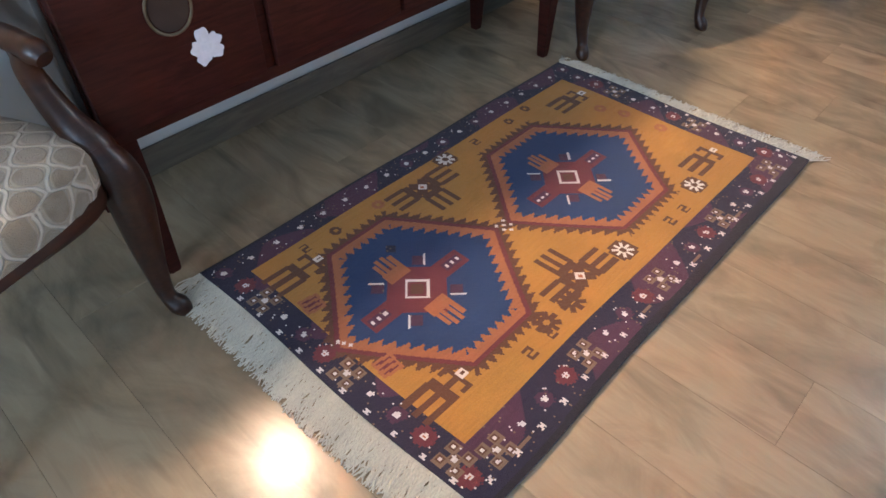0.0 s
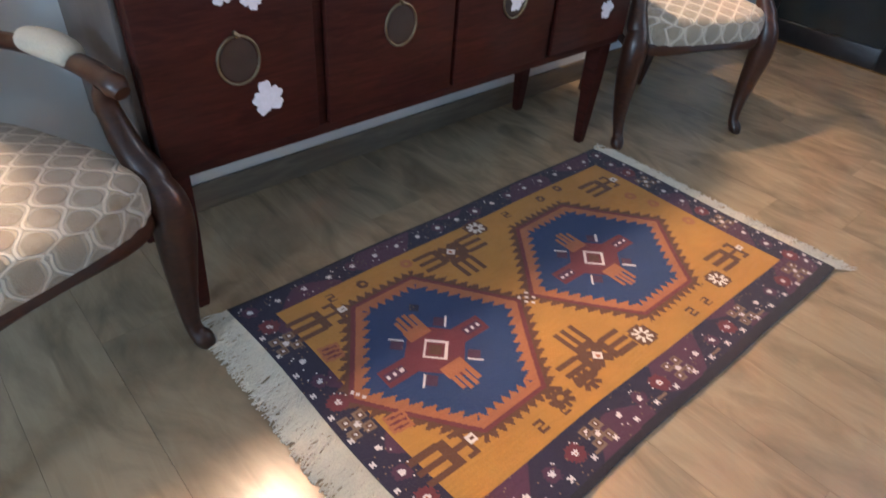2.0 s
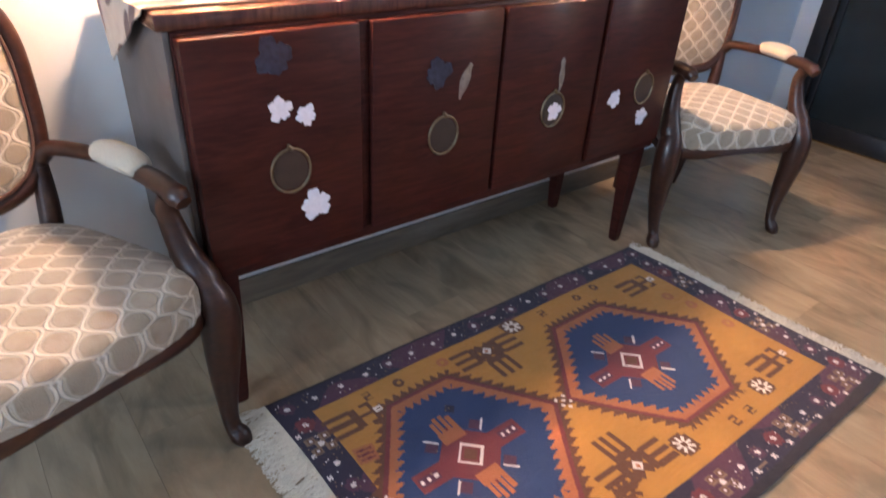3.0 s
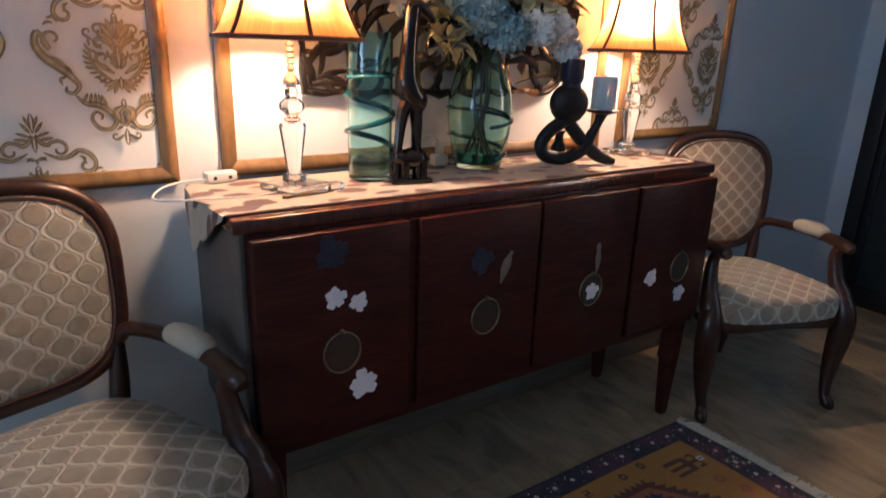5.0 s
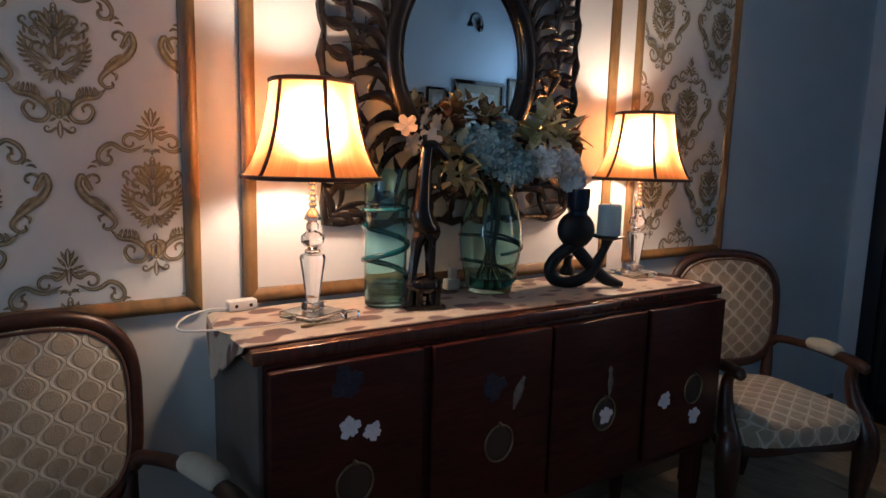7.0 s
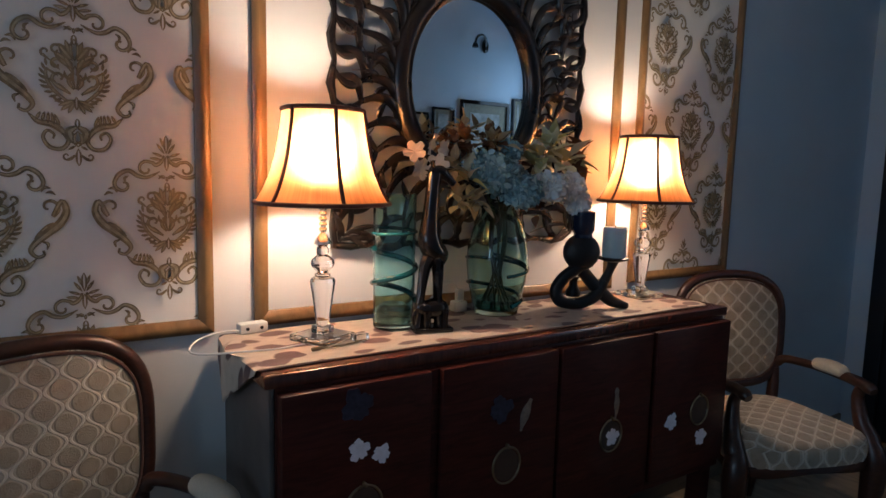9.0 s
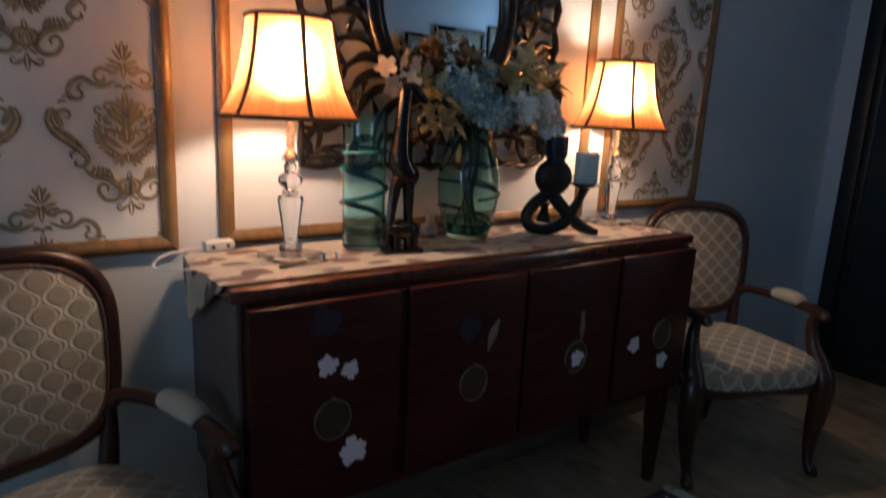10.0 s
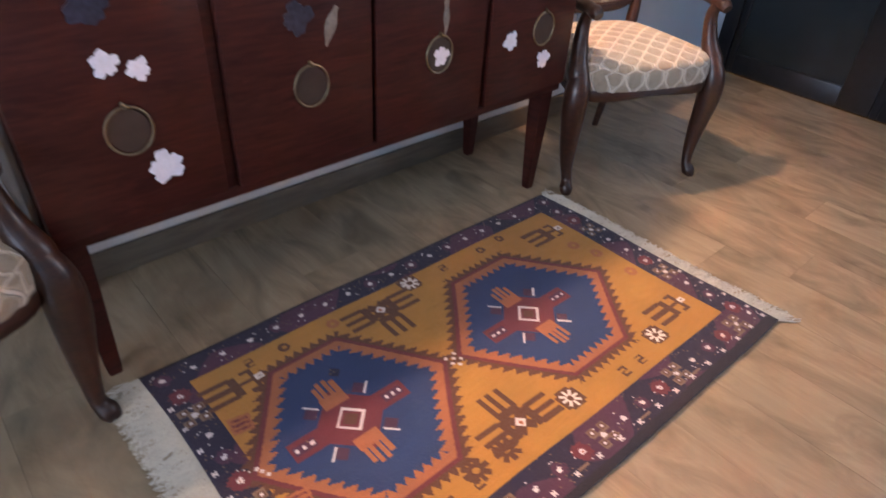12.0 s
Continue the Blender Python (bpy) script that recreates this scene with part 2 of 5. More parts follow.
def upholstery():
    """Cut velvet with an ogee lattice; the UV map is in metres."""
    s = Shade("ogee_velvet", (0.5, 0.45, 0.36), 0.85, Sheen_Weight=0.4)
    v = s.coords("UV")
    sep = s.node("ShaderNodeSeparateXYZ")
    s.link(v, sep.inputs[0])
    u = s.math("MULTIPLY", sep.outputs[0], 2 * math.pi / 0.074)
    w = s.math("MULTIPLY", sep.outputs[1], 2 * math.pi / 0.070)
    sway = s.math("MULTIPLY", s.math("COSINE", w), math.pi * 0.40)
    one = s.math("ABSOLUTE", s.math("SINE", s.math("MULTIPLY", s.math("SUBTRACT", u, sway), 0.5)))
    two = s.math("ABSOLUTE", s.math("SINE", s.math("MULTIPLY", s.math("SUBTRACT", s.math("ADD", u, sway), math.pi), 0.5)))
    a = s.math("MINIMUM", one, two)
    line = s.math("SUBTRACT", 1.0, s.math("MULTIPLY", s.math("SUBTRACT", a, 0.10), 10.0), clamp=True)
    core = s.math("MULTIPLY", s.math("SUBTRACT", s.math("MULTIPLY", one, two), 0.24), 7.0, clamp=True)
    blot = s.math("MULTIPLY", s.math("SUBTRACT", s.noise(s.coords(), 34, 5), 0.48), 4.0, clamp=True)
    o = s.coords()
    soft = s.noise(o, 22, 4)
    ground = s.ramp(soft, (0.3, (0.44, 0.37, 0.28)), (0.7, (0.54, 0.47, 0.37)))
    c = s.mix(core, ground, (0.34, 0.28, 0.205))
    c = s.mix(s.math("MULTIPLY", s.math("MULTIPLY", core, blot), 0.55), c, (0.19, 0.145, 0.095))
    c = s.mix(line, c, (0.70, 0.64, 0.54))
    s.colour(c)
    h = s.math("ADD", s.math("SUBTRACT", s.math("MULTIPLY", line, 1.2), s.math("MULTIPLY", core, -0.5)), s.math("MULTIPLY", s.noise(o, 420, 3), 0.5))
    s.bump(h, 1.0, 0.006)
    return s.m


def laminate():
    """Oak laminate; every plank its own tone by Object Info's Random."""
    s = Shade("oak_laminate", (0.3, 0.22, 0.15), 0.2)
    info = s.node("ShaderNodeObjectInfo")
    c = s.node("ShaderNodeTexCoord")
    add = s.node("ShaderNodeVectorMath")
    add.operation = "ADD"
    s.link(c.outputs["Object"], add.inputs[0])
    rnd = s.math("MULTIPLY", info.outputs["Random"], 37.0)
    comb = s.node("ShaderNodeCombineXYZ")
    s.link(rnd, comb.inputs[0])
    s.link(rnd, comb.inputs[1])
    s.link(comb.outputs[0], add.inputs[1])
    mp = s.node("ShaderNodeMapping")
    mp.inputs["Scale"].default_value = (9, 1.1, 1)
    s.link(add.outputs[0], mp.inputs[0])
    grain = s.noise(mp.outputs[0], 2.6, 8, 0.6, 1.5)
    cloud = s.noise(add.outputs[0], 3.5, 4, 0.5, 0.8)
    knots = s.noise(mp.outputs[0], 0.9, 2, 0.4, 2.5)
    base = s.ramp(grain, (0.25, (0.325, 0.23, 0.148)), (0.75, (0.405, 0.30, 0.195)))
    mp2 = s.node("ShaderNodeMapping")
    mp2.inputs["Scale"].default_value = (1.6, 0.7, 1)
    s.link(add.outputs[0], mp2.inputs[0])
    patch = s.noise(mp2.outputs[0], 5.0, 5, 0.55, 1.2)
    base = s.mix(s.math("MULTIPLY", s.math("SUBTRACT", patch, 0.42), 3.0, clamp=True), base, (0.20, 0.145, 0.095))
    dark = s.math("MULTIPLY", s.math("SUBTRACT", knots, 0.66), 6.0, clamp=True)
    base = s.mix(s.math("MULTIPLY", dark, 0.6), base, (0.09, 0.065, 0.045))
    tone = s.math("ADD", s.math("MULTIPLY", info.outputs["Random"], 0.12), 0.92)
    base = s.mix(1.0, base, s.ramp(tone, (0.0, (0, 0, 0)), (1.0, (1, 1, 1))), "MULTIPLY")
    s.colour(base)
    geo = s.node("ShaderNodeNewGeometry")
    s.roughness(s.noise(geo.outputs["Position"], 4.0, 4), 0.18, 0.28)
    s.bump(grain, 0.06, 0.001)
    return s.m


def runner_cloth():
    s = Shade("leaf_print_runner", (0.6, 0.5, 0.4), 0.85, Sheen_Weight=0.2)
    v = s.coords(scale=(1, 1.5, 1), turn=(0, 0, 0.5))
    warp = s.node("ShaderNodeTexNoise")
    s.link(v, warp.inputs["Vector"])
    warp.inputs["Scale"].default_value = 9
    add = s.node("ShaderNodeVectorMath")
    add.operation = "MULTIPLY_ADD"
    s.link(warp.outputs["Color"], add.inputs[0])
    add.inputs[1].default_value = (0.06, 0.06, 0.06)
    s.link(v, add.inputs[2])
    vor = s.node("ShaderNodeTexVoronoi")
    vor.inputs["Scale"].default_value = 11.5
    s.link(add.outputs[0], vor.inputs["Vector"])
    leaf = s.math("MULTIPLY", s.math("SUBTRACT", 0.48, vor.outputs["Distance"]), 16.0, clamp=True)
    pick = s.node("ShaderNodeSeparateColor")
    s.link(vor.outputs["Color"], pick.inputs[0])
    leaf = s.math("MULTIPLY", leaf, s.math("GREATER_THAN", pick.outputs[0], 0.25))
    ground = s.ramp(s.noise(v, 30, 4), (0.3, (0.46, 0.36, 0.27)), (0.7, (0.56, 0.46, 0.36)))
    tone = s.ramp(pick.outputs[1], (0.0, (0.085, 0.036, 0.030)), (1.0, (0.16, 0.075, 0.058)))
    s.colour(s.mix(leaf, ground, tone))
    s.bump(s.noise(s.coords(), 700, 2), 0.4, 0.001)
    return s.m


M_SILK, M_VELVET, M_FLOOR, M_RUNNER = shade_fabric(), upholstery(), laminate(), runner_cloth()

# ---- the room: walls with thickness, ceiling ----
X0, X1, Y0, Y1, CEIL = -4.0, 3.23, -2.8, 0.0, 2.9


def wall(name, boxes, material, label):
    bm = bmesh.new()
    for b in boxes:
        box(bm, *b)
    return tagged(part(name, bm, material, None, "", False), label, "wall", "", "structure")


wall_north = wall("wall_north", [(X0, X1, Y1, Y1 + 0.15, 0, CEIL)], M_WALL, "cream painted wall behind the sideboard")
wall("wall_south", [(X0, X1, Y0 - 0.15, Y0, 0, CEIL)], M_WALL_COOL, "pale painted wall hung with framed pictures")
wall("wall_west", [(X0 - 0.15, X0, Y0 - 0.15, Y1 + 0.15, 0, 0.9), (X0 - 0.15, X0, Y0 - 0.15, Y1 + 0.15, 2.2, CEIL), (X0 - 0.15, X0, Y0 - 0.15, -2.6, 0.9, 2.2), (X0 - 0.15, X0, -1.2, Y1 + 0.15, 0.9, 2.2)], M_WALL_COOL, "pale painted side wall, out of view, with an added window opening")
DOOR_Y0, DOOR_Y1, DOOR_TOP = -2.0, -0.10, 2.35
wall("wall_east", [(X1, X1 + 0.15, DOOR_Y1, Y1 + 0.15, 0, CEIL), (X1, X1 + 0.15, Y0 - 0.15, -2.72, 0, CEIL), (X1, X1 + 0.15, -2.10, DOOR_Y0, 0, CEIL), (X1, X1 + 0.15, -2.72, -2.10, 0, 1.0), (X1, X1 + 0.15, -2.72, -2.10, 2.3, CEIL), (X1, X1 + 0.15, DOOR_Y0, DOOR_Y1, DOOR_TOP, CEIL)], M_WALL_COOL, "pale blue side wall with a doorway and an added window")
bm = bmesh.new()
box(bm, X0 - 0.15, X1 + 0.15, Y0 - 0.15, Y1 + 0.15, CEIL, CEIL + 0.12)
tagged(part("ceiling", bm, M_CEILING, None, "", False), "white painted flat ceiling", "ceiling", "", "structure")
bm = bmesh.new()
box(bm, X0, X1, Y0, Y1, -0.12, -0.012)
floor = tagged(part("floor", bm, plain("dark_subfloor", (0.04, 0.03, 0.025), 0.8), None, "", False), "brown oak laminate floor with planks", "floor", "", "structure")

# thin bluer sheet added over the right end of the back wall, and skirting
bm = bmesh.new()
box(bm, 2.10, X1, -0.004, 0.0, 0, CEIL)
tagged(part("trim_facing", bm, M_WALL_COOL, None, "", False), "pale blue-grey right end of the back wall", "wall", "", "structure")
bm = bmesh.new()
box(bm, X0, X1, -0.016, -0.0042, 0, 0.085, 0.003)
tagged(part("baseboard", bm, M_SKIRT), "low brown wooden skirting along the back wall", "skirting", "", "structure")

# unseen window in the right wall, added to house the fill light
window_1 = thing("window_1", "narrow white framed window, out of view, added for cool light", "window", pose(X1 + 0.09, -2.41, 1.0), "", "structure")
bm = bmesh.new()
for y0, y1, z0, z1 in ((-0.31, 0.31, 0.0, 0.05), (-0.31, 0.31, 1.25, 1.3), (-0.31, -0.26, 0.05, 1.25), (0.26, 0.31, 0.05, 1.25)):
    box(bm, -0.03, 0.03, y0, y1, z0, z1, 0.004)
part("window_frame", bm, M_WHITE_PLASTIC, window_1)
bm = bmesh.new()
box(bm, -0.004, 0.004, -0.26, 0.26, 0.05, 1.25)
part("pane", bm, glass("window_glass", (1, 1, 1)), window_1, "", False).visible_shadow = False

# made-up window in the left wall, round the second fill
window_2 = thing("window_2", "wide white framed window, out of view, added as ambient fill", "window", pose(X0 - 0.09, -1.9, 0.9), "", "structure")
bm = bmesh.new()
for y0, y1, z0, z1 in ((-0.7, 0.7, 0.0, 0.05), (-0.7, 0.7, 1.25, 1.3), (-0.7, -0.65, 0.05, 1.25), (0.65, 0.7, 0.05, 1.25), (-0.025, 0.025, 0.05, 1.25)):
    box(bm, -0.03, 0.03, y0, y1, z0, z1, 0.004)
part("window_frame", bm, M_WHITE_PLASTIC, window_2)
for y0, y1 in ((-0.65, -0.025), (0.025, 0.65)):
    bm = bmesh.new()
    box(bm, -0.004, 0.004, y0, y1, 0.05, 1.25)
    part("pane", bm, glass("window_glass", (1, 1, 1)), window_2, "", False).visible_shadow = False

# dark glazed door in the right wall
door_1 = thing("door_1", "black framed sliding door with dark glass panels", "door", pose(X1, 0, 0), "", "structure")
bm = bmesh.new()
box(bm, -0.012, 0.05, -0.175, DOOR_Y1, 0, DOOR_TOP, 0.004)
box(bm, -0.012, 0.05, DOOR_Y0, DOOR_Y0 + 0.07, 0, DOOR_TOP, 0.004)
box(bm, -0.012, 0.05, DOOR_Y0 + 0.07, -0.175, DOOR_TOP - 0.07, DOOR_TOP, 0.004)
part("door_frame", bm, M_DOOR_FRAME, door_1)
for a, b in ((-0.90, -0.178), (-1.92, -0.903)):
    bm = bmesh.new()
    box(bm, 0.0, 0.04, a, a + 0.15, 0.004, DOOR_TOP - 0.072, 0.005)
    box(bm, 0.0, 0.04, b - 0.035, b, 0.004, DOOR_TOP - 0.072, 0.005)
    box(bm, 0.0, 0.04, a + 0.15, b - 0.035, 0.004, 0.105, 0.005)
    box(bm, 0.0, 0.04, a + 0.15, b - 0.035, DOOR_TOP - 0.17, DOOR_TOP - 0.072, 0.005)
    leaf = part("door_leaf", bm, M_DOOR_FRAME, door_1)
    bm = bmesh.new()
    box(bm, 0.014, 0.026, a + 0.148, b - 0.033, 0.103, DOOR_TOP - 0.168)
    part("pane", bm, M_DARK_GLASS, leaf, "", False)


# ---- gilt panels on the back wall ----
def moulding(name, x0, x1, z0, z1, label, width=0.037):
    ob = thing(name, label, "wall panel", pose(0, -0.0005, 0), "gilt wall panels", "structure")
    prof = [(0.0, 0.0), (0.0, 0.012), (0.006, 0.017), (0.014, 0.019), (0.022, 0.016), (0.028, 0.012), (0.034, 0.010), (width, 0.006), (width, 0.0)]
    corners = [(x0, z0, 1, 1), (x1, z0, -1, 1), (x1, z1, -1, -1), (x0, z1, 1, -1)]
    for i in range(4):
        bm = bmesh.new()
        rows = []
        for cx, cz, sx, sz in (corners[i], corners[(i + 1) % 4]):
            rows.append([bm.verts.new((cx + sx * w, -d, cz + sz * w)) for w, d in prof])
        for k in range(len(prof) - 1):
            bm.faces.new((rows[0][k], rows[0][k + 1], rows[1][k + 1], rows[1][k]))
        part("moulding", bm, M_GILT, ob)
    return ob


panel_left = moulding("trim_panel", -1.15, -0.018, 0.908, 2.3, "gilt moulded panel with bronze damask wallpaper")
panel_mid = moulding("trim_panel", 0.083, 1.395, 0.912, 2.3, "gilt moulded panel round plain cream wall")
panel_right = moulding("trim_panel", 1.487, 2.094, 0.925, 2.3, "gilt moulded panel with bronze damask wallpaper")


def ribbon(bm, rows):
    """A flat stroke in x and z: rows x, z, half width."""
    path = glide(rows, 5)
    lay = -1.5e-6 * len(bm.faces)
    lines = []
    for i, p in enumerate(path):
        d = path[min(i + 1, len(path) - 1)] - path[max(i - 1, 0)]
        n = np.array((-d[1], d[0])) / (math.hypot(d[0], d[1]) + 1e-9)
        w = max(p[2] * 1.10, 0.0004)
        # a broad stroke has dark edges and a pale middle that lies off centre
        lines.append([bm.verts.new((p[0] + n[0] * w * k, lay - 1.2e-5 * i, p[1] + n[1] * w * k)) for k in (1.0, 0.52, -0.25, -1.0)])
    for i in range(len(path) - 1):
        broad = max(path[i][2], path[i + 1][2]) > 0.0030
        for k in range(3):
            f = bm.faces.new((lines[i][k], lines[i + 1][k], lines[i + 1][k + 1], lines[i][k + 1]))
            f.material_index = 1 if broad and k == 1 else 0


def curl(cx, cz, r, start, turn, w, n=7):
    """Points of a spiral that winds in towards its centre."""
    return [(cx + r * (1 - 0.78 * k / n) * math.cos(radians(start + turn * k / n)), cz + r * (1 - 0.78 * k / n) * math.sin(radians(start + turn * k / n)), w * (1 - 0.5 * k / n)) for k in range(n + 1)]


def petal(bm, x, z, angle, length, width, hollow=True):
    c, s = math.cos(radians(angle)), math.sin(radians(angle))
    for side in ((-1, 1) if hollow else (0,)):
        o = side * width * 0.55
        rows = [(x, z, 0.0006), (x + c * length * 0.35 - s * o, z + s * length * 0.35 + c * o, width * (0.28 if hollow else 0.6)), (x + c * length * 0.75 - s * o * 0.9, z + s * length * 0.75 + c * o * 0.9, width * (0.24 if hollow else 0.5)), (x + c * length, z + s * length, 0.0006)]
        ribbon(bm, rows)


def damask_bmesh():
    bm = bmesh.new()
    for m in (1, -1):
        def rib(rows):
            ribbon(bm, [(m * x, z, w) for x, z, w in rows])
        # crest, shoulder, side and foot scrolls of the ogee frame
        rib([(0.004, 0.146, 0.002), (0.010, 0.132, 0.004), (0.022, 0.124, 0.0045)] + curl(0.043, 0.114, 0.020, 130, -330, 0.0038))
        rib([(0.014, 0.109, 0.001), (0.030, 0.100, 0.0030), (0.045, 0.095, 0.0040), (0.062, 0.099, 0.0046), (0.080, 0.110, 0.0046), (0.099, 0.101, 0.0048)] + curl(0.091, 0.078, 0.0185, 20, -300, 0.0042))
        rib([(0.080, 0.098, 0.001), (0.088, 0.092, 0.003), (0.086, 0.080, 0.001)])
        rib([(0.104, 0.060, 0.001), (0.110, 0.070, 0.0035), (0.122, 0.068, 0.001)])
        rib([(0.112, 0.058, 0.001), (0.122, 0.060, 0.0030), (0.130, 0.054, 0.001)])
        rib(curl(0.117, 0.028, 0.021, 290, 330, 0.0038)[::-1] + [(0.141, 0.040, 0.0050), (0.149, 0.018, 0.0068), (0.136, -0.008, 0.0082), (0.112, -0.029, 0.0078), (0.090, -0.049, 0.0062), (0.080, -0.066, 0.0046), (0.091, -0.080, 0.0036), (0.104, -0.076, 0.0030), (0.103, -0.066, 0.0020)])
        rib([(0.124, -0.006, 0.001), (0.112, -0.014, 0.0030), (0.096, -0.030, 0.0026), (0.088, -0.040, 0.001)])
        rib([(0.100, -0.046, 0.001), (0.112, -0.052, 0.0032), (0.110, -0.064, 0.001)])
        rib([(0.090, -0.083, 0.001), (0.080, -0.094, 0.0036), (0.070, -0.102, 0.0050), (0.046, -0.106, 0.0066), (0.026, -0.122, 0.0050), (0.018, -0.140, 0.0042), (0.030, -0.156, 0.0042), (0.052, -0.154, 0.0042), (0.064, -0.134, 0.0036), (0.056, -0.119, 0.0030), (0.044, -0.126, 0.0026), (0.046, -0.136, 0.0018)])
        for k in range(5):
            petal(bm, m * (0.076 - 0.011 * k), -0.098 - 0.003 * k, (118 - 12 * k) if m > 0 else (62 + 12 * k), 0.020 + 0.002 * k, 0.0052, False)
        rib([(0.006, -0.170, 0.002), (0.016, -0.178, 0.003)] + curl(0.022, -0.172, 0.008, 280, 260, 0.002))
        # inner palmette: side plumes, crown of leaves, heart scrolls and foot leaves
        def blade(x, z, angle, length, width):
            petal(bm, m * x, z, angle if m > 0 else 180 - angle, length, width, False)
        rib([(0.006, -0.062, 0.002), (0.024, -0.050, 0.0032), (0.044, -0.030, 0.0038), (0.054, -0.006, 0.0036), (0.052, 0.012, 0.002)])
        for k in range(9):
            t = radians(-62 + 10.5 * k)
            blade(0.056 * math.cos(t), -0.004 + 0.052 * math.sin(t), -30 + 14 * k, 0.016, 0.0044)
        rib([(0.010, -0.040, 0.002), (0.030, -0.026, 0.005)] + curl(0.030, -0.008, 0.015, 300, 300, 0.0036))
        rib([(0.003, 0.000, 0.002), (0.010, 0.018, 0.005), (0.024, 0.030, 0.006)] + curl(0.034, 0.020, 0.012, 110, -290, 0.0034))
        rib([(0.003, -0.030, 0.002), (0.012, -0.016, 0.004), (0.010, -0.002, 0.003), (0.002, 0.006, 0.001)])
        rib([(0.044, 0.026, 0.001), (0.056, 0.036, 0.003)] + curl(0.053, 0.044, 0.009, 320, 260, 0.0026))
        rib([(0.012, 0.056, 0.001), (0.026, 0.060, 0.003)] + curl(0.034, 0.050, 0.011, 120, -300, 0.0028))
        rib([(0.018, -0.060, 0.001), (0.034, -0.056, 0.003), (0.046, -0.044, 0.001)])
        rib([(0.004, -0.012, 0.001), (0.018, -0.004, 0.0030), (0.020, 0.008, 0.001)])
        for k in range(6):
            blade(0.040 - 0.004 * k, -0.030 + 0.013 * k, 10 + 12 * k, 0.026, 0.0040)
        for ang, ln, z in ((72, 0.040, 0.034), (52, 0.040, 0.030), (34, 0.038, 0.024), (60, 0.030, 0.012)):
            blade(0.004, z, ang, ln, 0.0085)
        for ang, ln in ((-66, 0.032), (-42, 0.036), (-24, 0.034)):
            blade(0.003, -0.052, ang, ln, 0.0070)
        rib([(0.000, -0.108, 0.003), (0.016, -0.120, 0.008), (0.010, -0.138, 0.006), (0.000, -0.144, 0.002)])
        rib([(0.018, 0.092, 0.001), (0.010, 0.098, 0.003), (0.004, 0.094, 0.003)])
        petal(bm, m * 0.010, 0.136, 8 if m > 0 else 172, 0.026, 0.0055, False)
        petal(bm, m * 0.003, 0.162, 68 if m > 0 else 112, 0.026, 0.0050, False)
        petal(bm, m * 0.004, 0.150, 55 if m > 0 else 125, 0.028, 0.005, False)
        petal(bm, m * 0.006, 0.143, 20 if m > 0 else 160, 0.026, 0.005, False)
        petal(bm, m * 0.004, 0.093, 25 if m > 0 else 155, 0.016, 0.004, False)
        petal(bm, m * 0.005, -0.150, -30 if m > 0 else 210, 0.016, 0.004, False)
    for z, a, ln, w, hollow in ((0.150, 90, 0.042, 0.007, True), (0.062, 90, 0.022, 0.007, True), (0.030, 90, 0.045, 0.011, True), (-0.030, 90, 0.05, 0.009, True), (-0.045, -90, 0.028, 0.006, True), (0.110, 90, 0.035, 0.006, True), (0.098, 270, 0.012, 0.005, False), (-0.112, 90, 0.02, 0.006, True), (-0.118, -90, 0.034, 0.012, True), (-0.155, -90, 0.038, 0.007, True)):
        petal(bm, 0, z, a, ln, w, hollow)
    return bm


def paper(panel, x0, x1, z0, z1, ox, oz):
    bm = bmesh.new()
    box(bm, x0, x1, -0.003, 0.0, z0, z1)
    part("wallpaper", bm, M_PAPER, panel, "", False)
    whole = None
    cols = range(math.floor((x0 - ox) / 0.1765) - 1, math.ceil((x1 - ox) / 0.1765) + 2)
    for i in cols:
        for k in range(-2, 4):
            cx, cz = ox + i * 0.1765, oz + k * 0.62 + (0.31 if i % 2 else 0.0)
            if cx + 0.155 < x0 or cx - 0.155 > x1 or cz + 0.192 < z0 or cz - 0.193 > z1:
                continue
            inside = cx - 0.160 > x0 and cx + 0.160 < x1 and cz - 0.196 > z0 and cz + 0.194 < z1
            if inside and whole is not None:
                ob = new("damask_motif", whole)
            else:
                bm = damask_bmesh()
                if not inside:
                    for co, no in (((x0 - cx, 0, 0), (-1, 0, 0)), ((x1 - cx, 0, 0), (1, 0, 0)), ((0, 0, z0 - cz), (0, 0, -1)), ((0, 0, z1 - cz), (0, 0, 1))):
                        bmesh.ops.bisect_plane(bm, geom=bm.verts[:] + bm.edges[:] + bm.faces[:], plane_co=co, plane_no=no, clear_outer=True)
                    if not bm.faces:
                        bm.free()
                        continue
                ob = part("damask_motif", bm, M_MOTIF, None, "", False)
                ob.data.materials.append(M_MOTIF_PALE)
                if inside:
                    whole = ob.data
            ob.parent = panel
            ob.location = (cx, -0.0042, cz)


paper(panel_left, -1.113, -0.055, 0.945, 2.263, -0.119, 1.194)
paper(panel_right, 1.524, 2.057, 0.962, 2.263, 1.972, 1.20)

# ---- sideboard ----
SB_TOP = 0.905
sideboard = thing("sideboard", "dark red mahogany sideboard with inlaid doors on tapered legs", "sideboard", pose(0, 0, 0))
SB_BOT = 0.375
bm = bmesh.new()
box(bm, 0.012, 1.498, -0.395, -0.03, SB_BOT, 0.874, 0.004)
part("body", bm, M_MAHOGANY, sideboard)
bm = bmesh.new()
box(bm, -0.0, 0.0118, -0.393, -0.032, SB_BOT + 0.002, 0.873, 0.002)
part("side_panel", bm, M_CASE_SIDE, sideboard, "worn grey-brown side panel")
bm = bmesh.new()
box(bm, 1.4982, 1.51, -0.393, -0.032, SB_BOT + 0.002, 0.873, 0.002)
part("side_panel", bm, M_CASE_SIDE, sideboard)
